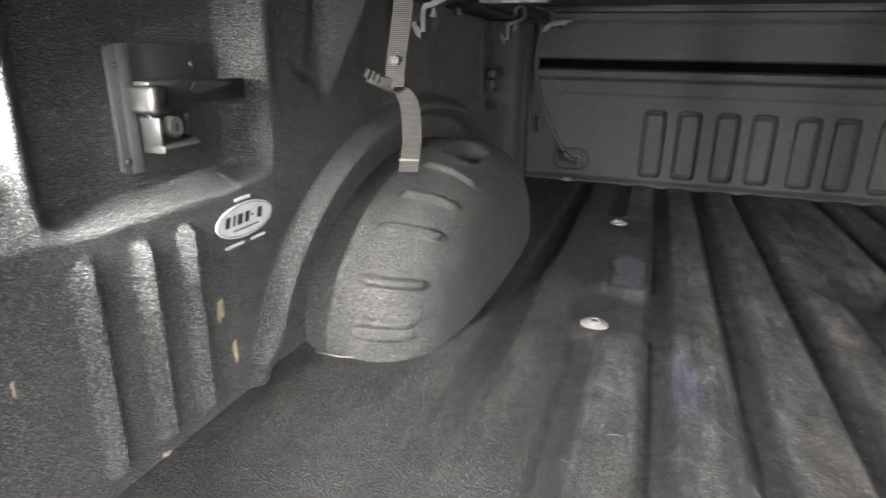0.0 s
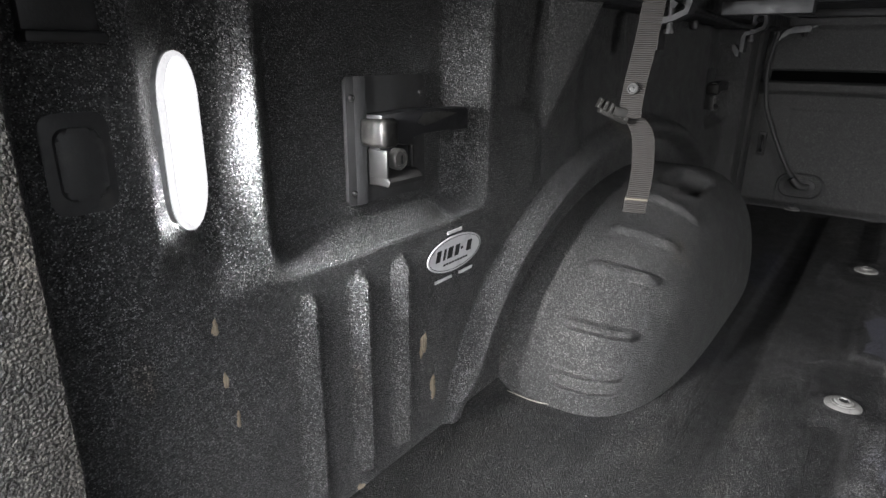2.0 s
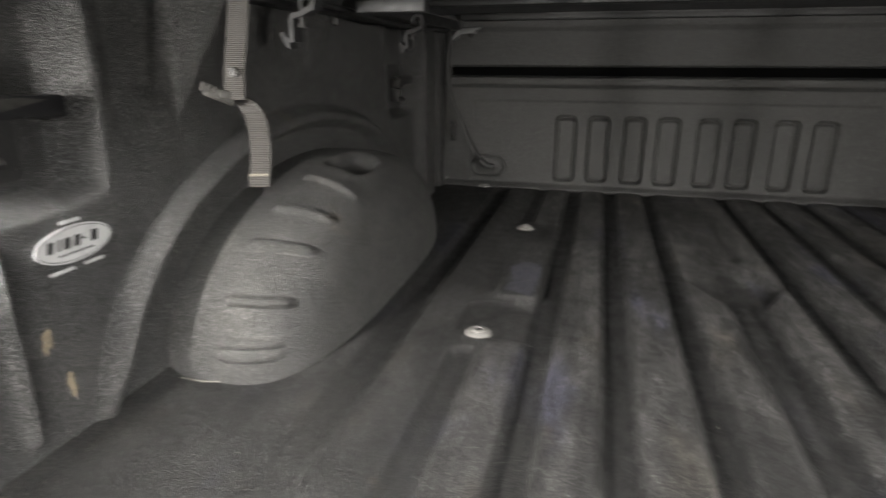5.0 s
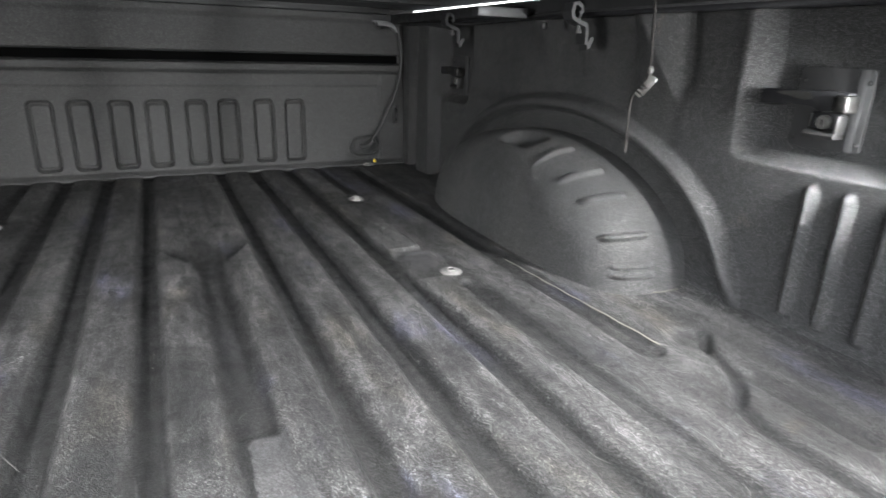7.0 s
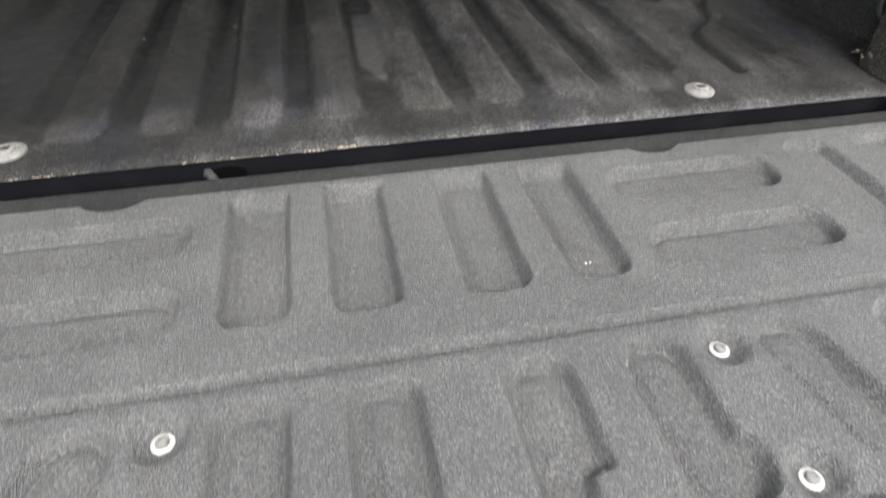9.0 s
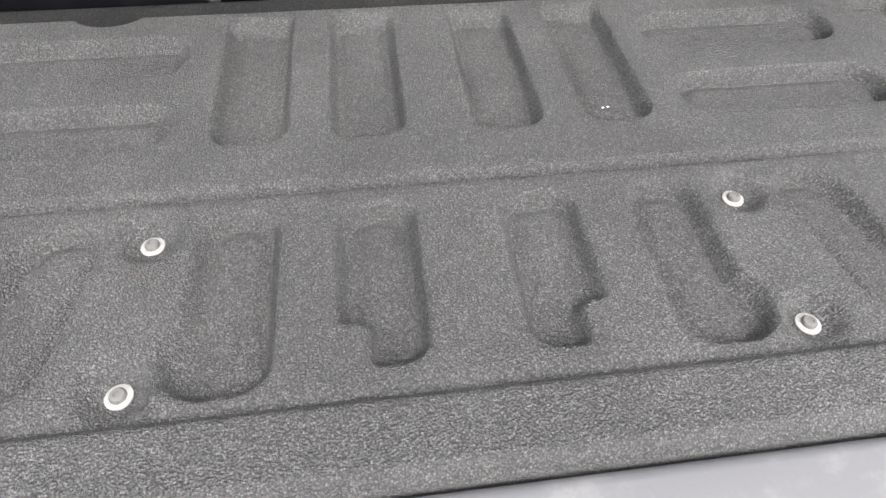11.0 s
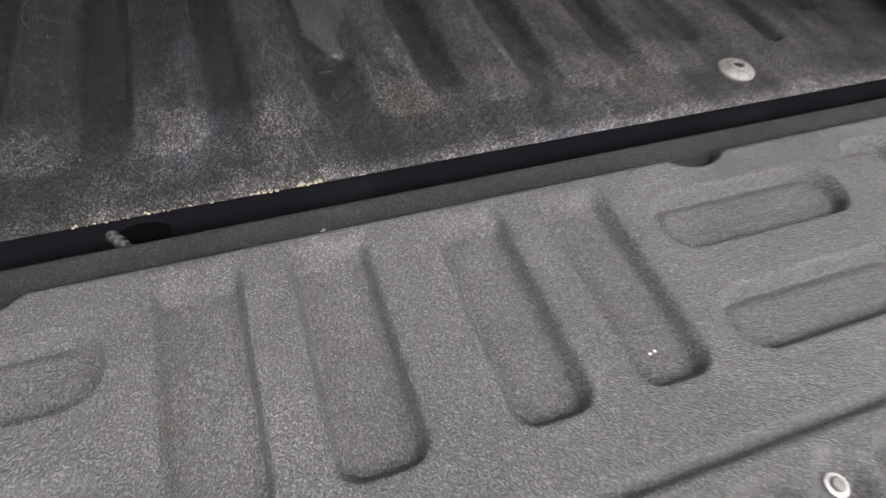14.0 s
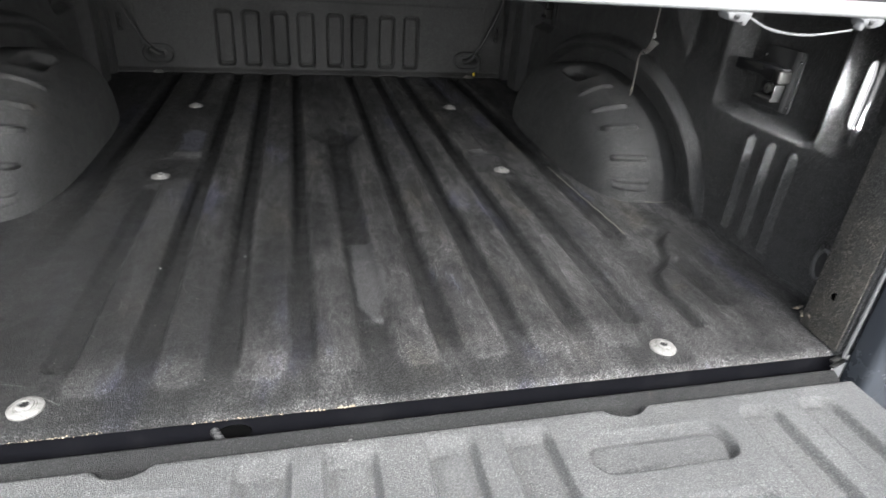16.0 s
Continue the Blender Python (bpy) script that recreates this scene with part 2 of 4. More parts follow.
YELLOW = material("yellow_tag", (0.75, 0.55, 0.03), 0.5)
ASPHALT = worn("asphalt", (0.05, 0.05, 0.05), (0.075, 0.073, 0.07), 0.85, 0.0, 30.0)


def webbing_material():
    m = material("webbing", (0.2, 0.17, 0.14), 0.7)
    b = m.node_tree.nodes["Principled BSDF"]
    w = node(m, "ShaderNodeTexWave", Scale=150.0, Distortion=0.4, Detail=1.0)
    w.bands_direction = "Z"
    join(m, place(m), w.inputs["Vector"])
    tint = blend(m, w.outputs["Fac"], (0.0028, 0.0022, 0.0017), (0.0120, 0.0092, 0.0068))
    join(m, tint, b.inputs["Base Color"])
    join(m, relief(m, w.outputs["Fac"], 0.7, 0.001), b.inputs["Normal"])
    return m


WEBBING = webbing_material()
THREAD = material("pale_thread", (0.055, 0.048, 0.034), 0.8)
SNAP = worn("snap_steel", (0.016, 0.0155, 0.0145), (0.010, 0.010, 0.009), 0.72, 0.1, 200.0)
BUCKLE = worn("buckle_steel", (0.026, 0.025, 0.023), (0.014, 0.0135, 0.013), 0.36, 0.6, 160.0)


def lens_material():
    m = material("led_lens", (0.9, 0.9, 0.9), 0.3)
    b = m.node_tree.nodes["Principled BSDF"]
    b.inputs["Emission Color"].default_value = (1.0, 0.985, 0.97, 1)
    b.inputs["Emission Strength"].default_value = LED_GLOW
    return m


LED_LENS = lens_material()
CLEAR = worn("clear_bezel", (0.26, 0.26, 0.265), (0.20, 0.20, 0.205), 0.15)
CLEAR.node_tree.nodes["Principled BSDF"].inputs["Emission Color"].default_value = (1.0, 0.98, 0.97, 1)
CLEAR.node_tree.nodes["Principled BSDF"].inputs["Emission Strength"].default_value = 0.10


# ---- building helpers ----
def smooth(e0, e1, v):
    t = np.clip((v - e0) / (e1 - e0), 0, 1)
    return t * t * (3 - 2 * t)


def inside(u, v, u0, u1, v0, v1, r, soft):
    """1 within a rounded rectangle, falling to 0 over soft across its outline."""
    qx = np.abs(u - (u0 + u1) / 2) - (u1 - u0) / 2 + r
    qy = np.abs(v - (v0 + v1) / 2) - (v1 - v0) / 2 + r
    d = np.hypot(np.maximum(qx, 0), np.maximum(qy, 0)) + np.minimum(np.maximum(qx, qy), 0) - r
    return 1 - smooth(-soft / 2, soft / 2, d)


def ramp(e0, e1, v):
    """A straight slope from 0 at e0 to 1 at e1 with slightly rounded ends."""
    t = np.clip((v - e0) / (e1 - e0), 0, 1)
    return 0.65 * t + 0.35 * t * t * (3 - 2 * t)


def between(v, a, b, soft):
    return smooth(a - soft / 2, a + soft / 2, v) * (1 - smooth(b - soft / 2, b + soft / 2, v))


def disc(u, v, cu, cv, r, soft):
    return 1 - smooth(r - soft / 2, r + soft / 2, np.hypot(u - cu, v - cv))


def mesh_object(name, verts, faces, mat, shade=True):
    me = bpy.data.meshes.new(name)
    me.from_pydata(verts, [], faces)
    me.materials.append(mat)
    if shade:
        me.polygons.foreach_set("use_smooth", [True] * len(me.polygons))
    me.update()
    return new(name, me)


def pressed_sheet(name, us, vs, front, back, mat, flip=False):
    """A sheet pressed into relief: front(U, V) and back(U, V) give the two faces' points, joined round the rim."""
    U, V = np.meshgrid(us, vs, indexing="ij")
    n, k = U.shape
    verts = np.concatenate([front(U, V).reshape(-1, 3), back(U, V).reshape(-1, 3)])
    i = np.arange(n * k).reshape(n, k)
    quads = np.stack([i[:-1, :-1], i[1:, :-1], i[1:, 1:], i[:-1, 1:]], -1).reshape(-1, 4)
    j = n * k
    rim = list(i[:, 0]) + list(i[-1, 1:]) + list(i[-2::-1, -1]) + list(i[0, -2:0:-1])
    faces = quads.tolist() + (quads[:, ::-1] + j).tolist()
    for a, b in zip(rim, rim[1:] + rim[:1]):
        faces.append([int(b), int(a), int(a) + j, int(b) + j])
    if flip:
        faces = [f[::-1] for f in faces]
    return mesh_object(name, verts.tolist(), faces, mat)


def part(name, bm, mat, parent=None, label="", shade=False, angle=40):
    """Links a bmesh as one mesh object under a thing or a part."""
    me = bpy.data.meshes.new(name)
    bmesh.ops.recalc_face_normals(bm, faces=bm.faces)
    bm.to_mesh(me)
    bm.free()
    me.materials.append(mat)
    if shade:
        me.polygons.foreach_set("use_smooth", [True] * len(me.polygons))
        me.set_sharp_from_angle(angle=radians(angle))
    ob = new(name, me)
    if parent is not None:
        ob.parent = parent
    if label:
        ob["label"] = label
    return ob


def empty(name, m, label, category, group="", kind=""):
    ob = new(name)
    ob.empty_display_size = 0.02
    ob.matrix_world = m
    return tagged(ob, label, category, group, kind)


def box(size, centre=(0, 0, 0), bevel=0.0, segments=2, turn=(0, 0, 0), bm=None):
    bm = bm or bmesh.new()
    made = bmesh.ops.create_cube(bm, size=1.0)["verts"]
    m = pose(*centre, *turn) @ Matrix.Diagonal((*size, 1))
    bmesh.ops.transform(bm, matrix=m, verts=made)
    if bevel:
        edges = {e for v in made for e in v.link_edges}
        bmesh.ops.bevel(bm, geom=list(edges), offset=bevel, segments=segments, profile=0.5, affect="EDGES")
    return bm


def lathe(profile, segments=28, m=None, bm=None):
    """Turns a profile of (radius, z) about z."""
    bm = bm or bmesh.new()
    rings = []
    for r, z in profile:
        if r < 1e-6:
            rings.append([bm.verts.new((0, 0, z))])
        else:
            rings.append([bm.verts.new((r * math.cos(a), r * math.sin(a), z)) for a in [2 * math.pi * k / segments for k in range(segments)]])
    for a, b in zip(rings, rings[1:]):
        for k in range(segments):
            q = [a[k % len(a)], a[(k + 1) % len(a)], b[(k + 1) % len(b)], b[k % len(b)]]
            q = list(dict.fromkeys(q))
            if len(q) > 2:
                bm.faces.new(q)
    if m is not None:
        bmesh.ops.transform(bm, matrix=m, verts=[v for r in rings for v in r])
    return bm


def outline(points, depth, m=None, bevel=0.0, bm=None):
    """A flat outline in x, y, given depth along z from 0."""
    bm = bm or bmesh.new()
    low = [bm.verts.new((x, y, 0)) for x, y in points]
    top = [bm.verts.new((x, y, depth)) for x, y in points]
    n = len(points)
    bm.faces.new(low[::-1])
    lid = bm.faces.new(top)
    for k in range(n):
        bm.faces.new((low[k], low[(k + 1) % n], top[(k + 1) % n], top[k]))
    if bevel:
        bmesh.ops.bevel(bm, geom=list(lid.edges), offset=bevel, segments=2, profile=0.5, affect="EDGES")
    if m is not None:
        bmesh.ops.transform(bm, matrix=m, verts=bm.verts)
    return bm


def stadium(w, h, n=14):
    """Outline of an upright slot with round ends."""
    r = w / 2
    top = [(r * math.cos(a), h / 2 - r + r * math.sin(a)) for a in [math.pi * k / n for k in range(n + 1)]]
    return top + [(-x, -y) for x, y in top]


def rounded(w, h, r, n=5):
    pts = []
    for cx, cy, a0 in ((w / 2 - r, h / 2 - r, 0), (-w / 2 + r, h / 2 - r, 90), (-w / 2 + r, -h / 2 + r, 180), (w / 2 - r, -h / 2 + r, 270)):
        pts += [(cx + r * math.cos(radians(a0 + 90 * k / n)), cy + r * math.sin(radians(a0 + 90 * k / n))) for k in range(n + 1)]
    return pts


def tube(points, radius, sides=8, bm=None, flat=1.0):
    """A round tube along points; flat squeezes it along z."""
    bm = bm or bmesh.new()
    pts = [Vector(p) for p in points]
    rings = []
    up = Vector((0.13, 0.21, 0.97)).normalized()
    for k, p in enumerate(pts):
        d = (pts[min(k + 1, len(pts) - 1)] - pts[max(k - 1, 0)]).normalized()
        a = d.cross(up).normalized()
        b = a.cross(d)
        rings.append([bm.verts.new(p + radius * (math.cos(t) * a + flat * math.sin(t) * b)) for t in [2 * math.pi * i / sides for i in range(sides)]])
    for r, s in zip(rings, rings[1:]):
        for i in range(sides):
            bm.faces.new((r[i], r[(i + 1) % sides], s[(i + 1) % sides], s[i]))
    bm.faces.new(rings[0][::-1])
    bm.faces.new(rings[-1])
    return bm


def spline(keys, n=12):
    """Catmull-Rom through keys."""
    k = [Vector(p) for p in keys]
    k = [2 * k[0] - k[1]] + k + [2 * k[-1] - k[-2]]
    out = []
    for a, b, c, d in zip(k, k[1:], k[2:], k[3:]):
        for i in range(n):
            t = i / n
            out.append(0.5 * (2 * b + (c - a) * t + (2 * a - 5 * b + 4 * c - d) * t * t + (3 * b - a - 3 * c + d) * t ** 3))
    return out + [k[-2]]


def ribbon(keys, width_axis, width, thick, bm=None, n=10):
    """A flat strap along keys."""
    bm = bm or bmesh.new()
    pts = spline(keys, n)
    w = Vector(width_axis).normalized() * width / 2
    rings = []
    for k, p in enumerate(pts):
        d = (pts[min(k + 1, len(pts) - 1)] - pts[max(k - 1, 0)]).normalized()
        o = d.cross(w).normalized() * thick / 2
        rings.append([bm.verts.new(p + s) for s in (w + o, w - o, -w - o, -w + o)])
    for r, s in zip(rings, rings[1:]):
        for i in range(4):
            bm.faces.new((r[i], r[(i + 1) % 4], s[(i + 1) % 4], s[i]))
    bm.faces.new(rings[0][::-1])
    bm.faces.new(rings[-1])
    return bm


# ---- the bed: floor, walls and wheel housings ----
WALL_X, FRONT_Y, CAP_Z = 0.83, 2.035, 0.50
ARCH_Y, ARCH_A, ARCH_H = 1.06, 0.445, 0.25


def floor_height(x, y):
    ax = np.abs(x)
    z = np.zeros_like(x)
    # long grooves, each ending short of the sill and of the front wall
    for c, w, y0, y1 in ((0.112, 0.036, 0.09, 1.99), (0.226, 0.040, 0.09, 1.99), (0.338, 0.038, 0.10, 1.99)):
        z -= 0.0105 * inside(ax, y, c - w / 2, c + w / 2, y0 - 0.03, y1, 0.017, 0.013) * smooth(y0 - 0.02, y0 + 0.10, y)
    # ridges between the grooves rise from the flat strip along the sill
    for c, w, y1 in ((0.061, 0.062, 1.98), (0.168, 0.070, 1.98), (0.282, 0.068, 1.98), (0.393, 0.070, 0.838)):
        z += 0.0048 * inside(ax, y, c - w / 2, c + w / 2, 0.070, y1, 0.026, 0.013)
    z += 0.0048 * inside(ax, y, 0.358, 0.428, 1.56, 1.98, 0.026, 0.013)
    # centre groove, which forks ahead of the axle
    stem = inside(x, y, -0.026, 0.026, 0.06, 1.06, 0.02, 0.018) * smooth(0.09, 0.20, y)
    fork = (1 - smooth(-0.007, 0.006, ax - 0.022 - np.maximum(y - 1.05, 0) * 0.52)) * smooth(1.0, 1.05, y) * (1 - smooth(1.13, 1.27, y))
    z -= np.maximum(0.009 * stem, 0.010 * fork)
    # plate lying in the centre groove
    z += 0.005 * inside(x, y, -0.020, 0.030, 0.195, 0.468, 0.008, 0.014)
    # bolt rows: groove broken by pads
    row = 0
    for y0, y1 in ((0.13, 0.80), (1.56, 1.985)):
        row = np.maximum(row, inside(ax, y, 0.428, 0.466, y0, y1, 0.017, 0.014))
    z -= 0.008 * row
    z -= 0.003 * inside(ax, y, 0.355, 0.472, 0.835, 0.985, 0.02, 0.010)
    z += 0.003 * disc(ax, y, 0.438, 0.852, 0.030, 0.02)
    z -= 0.003 * inside(ax, y, 0.36, 0.472, 1.445, 1.535, 0.02, 0.006)
    z += 0.003 * disc(ax, y, 0.440, 1.489, 0.030, 0.02)
    z += 0.0075 * inside(ax, y, 0.355, 0.436, 1.005, 1.215, 0.020, 0.012)
    # a crooked groove beside the right wheel housing
    bends = ((0.700, 0.455), (0.668, 0.425), (0.640, 0.350), (0.612, 0.318), (0.575, 0.290), (0.562, 0.240), (0.562, 0.115))
    away = np.full_like(x, 1.0)
    for (xa, ya), (xb, yb) in zip(bends, bends[1:]):
        t = np.clip(((x - xa) * (xb - xa) + (y - ya) * (yb - ya)) / ((xb - xa) ** 2 + (yb - ya) ** 2), 0, 1)
        away = np.minimum(away, np.hypot(x - xa - t * (xb - xa), y - ya - t * (yb - ya)))
    z -= 0.010 * (1 - smooth(0.004, 0.016, away))
    z -= 0.007 * inside(x, y, 0.640, 0.672, 0.16, 0.34, 0.014, 0.018)
    z -= 0.007 * disc(x, y, 0.665, 0.45, 0.03, 0.03)
    z += 0.005 * disc(x, y, 0.582, 0.388, 0.020, 0.034)
    z -= 0.010 * inside(x, y, 0.556, 0.600, 0.43, 1.97, 0.02, 0.016)
    z -= 0.010 * inside(-x, y, 0.552, 0.596, 0.34, 1.97, 0.02, 0.018) * smooth(0.25, 0.95, y)
    # fillet up to the side walls, rounded sill edge
    z += 0.016 * smooth(0.785, 0.83, ax) ** 2
    z += 0.012 * smooth(2.0, 2.035, y) ** 2
    z -= 0.007 * (1 - smooth(0.004, 0.020, y))
    return z


FLOOR_X = np.linspace(-0.832, 0.832, 370)
FLOOR_Y = np.concatenate([np.linspace(0.006, 0.020, 8), np.linspace(0.023, 0.5, 100), np.linspace(0.508, 1.3, 110), np.linspace(1.31, 2.04, 74)])


def floor_front(x, y):
    taper = (0.762 + 0.07 * smooth(0.085, 0.115, y)) / 0.832
    return np.stack([x * taper, y, floor_height(x * taper, y)], -1)


def floor_back(x, y):
    p = floor_front(x, y)
    p[..., 2] = -0.05
    return p


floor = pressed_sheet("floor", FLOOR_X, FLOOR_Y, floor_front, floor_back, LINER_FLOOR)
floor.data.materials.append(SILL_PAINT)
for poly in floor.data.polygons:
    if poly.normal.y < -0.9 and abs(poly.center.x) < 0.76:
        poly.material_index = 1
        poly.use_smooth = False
tagged(floor, "ribbed truck bed floor with worn dusty black spray liner", "truck bed floor", kind="structure")


def wall_relief(y, z):
    """How far the side wall stands in from its plane."""
    h = np.full_like(y, 0.010)
    # tall pocket round the tie-down plate: its forward end slopes back towards the lamp
    deep = smooth(0.262, 0.300, y) * ramp(0.566, 0.523, y)
    h -= 0.036 * deep * ramp(0.262, 0.284, z) ** np.where(y > 0.5, 1.5, 1.0)
    # hollow whose rear side carries the lamp; it curves up to a blunt crest beside the pocket
    slope = np.interp(y, (0.0, 0.178, 0.226, 0.233, 0.243, 0.253, 0.262, 0.270, 0.278, 0.60), (0.0, 0.0, -0.034, -0.034, -0.028, -0.019, -0.010, -0.005, -0.003, 0.0))
    h += slope * ramp(0.266, 0.294, z) * (1 - smooth(0.268, 0.29, y))
    h += 0.006 * between(y, 0.10, 0.186, 0.03) * smooth(0.22, 0.32, z)
    # tapering hollows ahead of the pocket, one facet of each looking to the rear
    for y0, z0, k in ((0.697, 0.340, 0.64), (1.105, 0.385, 0.60)):
        w = np.maximum(z - z0, 0) * k
        u = np.clip((y - y0) / np.maximum(w, 1e-4), 0, 1)
        h += 0.24 * w * np.where(y < y0 + w, u, 1 - smooth(0.0, 0.07, y - y0 - w))
        h -= 0.006 * between(y, y0 - 0.11, y0, 0.024) * smooth(z0 - 0.03, z0 + 0.05, z)
    h -= 0.012 * between(y, 0.82, 1.53, 0.06) * smooth(0.285, 0.325, z)
    # three upright ribs
    for c in (0.2925, 0.354, 0.4105):
        d = np.hypot(y - c, np.maximum(np.abs(z - 0.137) - 0.096, 0))
        h += 0.0135 * (1 - smooth(0.001, 0.0140, d))
    # rolled flange round the wheel arch
    foot = 0.010 * np.clip(1 - z / 0.075, 0, 1) ** 2
    dy = np.maximum(np.abs(y - ARCH_Y) - foot, 0)
    q = np.sqrt((dy / 0.546) ** 2 + (np.maximum(z, 0) / 0.312) ** 2)
    d = (q - 1) * np.maximum(q, 0.2) / np.maximum(np.hypot(dy / 0.546 ** 2, np.maximum(z, 0) / 0.312 ** 2), 0.3)
    low = 0.25 + 0.75 * smooth(0.0, 0.08, z)
    h += low * (0.026 * (1 - smooth(0.003, 0.024, d)) - 0.034 * (1 - smooth(-0.026, -0.004, d)))
    # pocket for the forward plate, corner post
    h -= 0.036 * inside(y, z, 1.54, 1.735, 0.272, 0.75, 0.03, 0.028)
    h += 0.036 * between(y, 1.745, 1.875, 0.045)
    h += 0.030 * smooth(1.91, 1.96, y)
    # tailgate pillar
    h += 0.058 * (1 - smooth(0.090, 0.112, y)) + 0.008 * (1 - smooth(0.0, 0.09, y))
    return h


WALL_Y = np.concatenate([np.linspace(0.0, 0.80, 260), np.linspace(0.806, 2.04, 200)])
WALL_Z = np.linspace(-0.004, CAP_Z, 150)
for side, name in ((-1, "wall_left"), (1, "wall_right")):
    def wall_front(y, z, s=side):
        return np.stack([s * (WALL_X - wall_relief(y, z)), y, z], -1)

    def wall_back(y, z, s=side):
        return np.stack([np.full_like(y, s * 0.93), y, z], -1)

    wall = pressed_sheet(name, WALL_Y, WALL_Z, wall_front, wall_back, LINER_WALL, flip=side > 0)
    tagged(wall, "truck bed side wall with pebbled black spray liner and pressed ribs", "truck bed wall", kind="structure")


def front_relief(x, z):
    h = np.full_like(x, 0.030)
    h -= 0.006 * inside(x, z, -0.695, 0.695, -0.2, 0.335, 0.02, 0.02)
    h -= 0.030 * between(z, 0.366, 0.396, 0.008) * between(x, -0.765, 0.765, 0.01)
    h += 0.010 * between(z, 0.335, 0.366, 0.014)
    h -= 0.012 * smooth(0.39, 0.40, z)
    h += 0.010 * smooth(0.50, 0.52, z)
    for c in (-0.379, -0.275, -0.1635, -0.060, 0.058, 0.1585, 0.2745, 0.3795):
        h -= 0.030 * inside(x, z, c - 0.033, c + 0.033, 0.028, 0.241, 0.016, 0.006)
        h += 0.013 * inside(x, z, c - 0.027, c + 0.027, 0.036, 0.230, 0.012, 0.008)
    h += 0.004 * between(x, -0.70, 0.70, 0.01) * (1 - smooth(0.284, 0.292, z))
    h += 0.02 * (1 - smooth(0.0, 0.02, z))
    return h


def front_front(x, z):
    return np.stack([x, FRONT_Y - front_relief(x, z), z], -1)


def front_back(x, z):
    return np.stack([x, np.full_like(x, FRONT_Y + 0.07), z], -1)


wall_front_panel = pressed_sheet("wall_front", np.linspace(-0.83, 0.83, 520), np.linspace(-0.004, 0.57, 160), front_front, front_back, LINER_FRONT)
# black strip added so that the channel reads as a gap in deep shade
tagged(part("channel_dark_strip", box((1.53, 0.020, 0.026), (0, 2.022, 0.381)), DARK_RECESS), "added black strip for the dark gap in the front panel's channel", "seal", kind="structure")
tagged(wall_front_panel, "truck bed front panel with eight pressed upright slots", "truck bed wall", kind="structure")


def housing(side):
    """A wheel housing: an arch along y, rounded over to its inner face, with raised ribs on its rear slope."""
    na, nb = 560, 120
    th = np.linspace(0, math.pi, na)[:, None]
    e = 2 / 2.06
    cy, sz = -np.sign(np.cos(th)) * np.abs(np.cos(th)) ** e, np.abs(np.sin(th)) ** e
    v = np.linspace(0, 1, nb)[None, :]
    ph = np.clip((v - 0.22) / 0.78, 0, 1) * math.pi / 2
    # the rear face is flatter than the crown
    n = 2 / (2.5 + 1.0 * (1 - smooth(radians(20), radians(80), th)))
    s = np.where(v < 0.22, 1.0, np.abs(np.cos(ph)) ** n)
    xin = np.where(v < 0.22, 0.84 - (0.84 - 0.76) * v / 0.22, 0.76 - 0.140 * np.sin(ph) ** n)
    bump = np.zeros((na, nb))
    for a, half, tall in HOUSING_RIBS:
        d = (th - radians(a)) * 0.36
        wide = 0.0105 if tall > 0.005 else 0.0040
        end = np.maximum(np.abs(xin - 0.706) - half + wide, 0)
        bump += tall * (1 - smooth(wide * 0.25, wide * 1.25, np.hypot(d, end))) * (v < 0.8)
    pit = np.exp(-((th - radians(88)) * 0.36 / 0.045) ** 4) * between(xin, 0.690, 0.745, 0.02) * (v < 0.7)
    y = ARCH_Y + ARCH_A * cy * s * (1 + bump / 0.4) + 0 * v
    z = ARCH_H * sz * s * (1 + bump / 0.25) - 0.022 * pit - 0.006
    x = side * (xin - bump * 0.3)
    verts = np.stack([x + 0 * y, y, z], -1).reshape(-1, 3)
    i = np.arange(na * nb).reshape(na, nb)
    quads = np.stack([i[:-1, :-1], i[1:, :-1], i[1:, 1:], i[:-1, 1:]], -1).reshape(-1, 4)
    if side < 0:
        quads = quads[:, ::-1]
    ob = mesh_object("wheel_housing", verts.tolist(), quads.tolist(), LINER_ARCH)
    return tagged(ob, "rounded wheel housing with raised ribs, dusty black liner", "wheel housing", kind="structure")


HOUSING_RIBS = ((9.5, 0.040, 0.0055), (13.5, 0.040, 0.0055), (25.4, 0.043, 0.0115), (42.0, 0.043, 0.0115), (54.6, 0.043, 0.0095), (69.4, 0.042, 0.008))
for side in (-1, 1):
    housing(side)

# ---- tailgate, lying open ----
GATE_Z = -0.018


def sunk(u, v, u0, u1, v0, v1, r, depth):
    """A pressed slot with steep sides, deepest along its rim."""
    return 1.5 * depth * inside(u, v, u0, u1, v0, v1, r, 0.010) - 0.40 * depth * inside(u, v, u0 + 0.010, u1 - 0.010, v0 + 0.010, v1 - 0.010, max(r - 0.010, 0.004), 0.012)


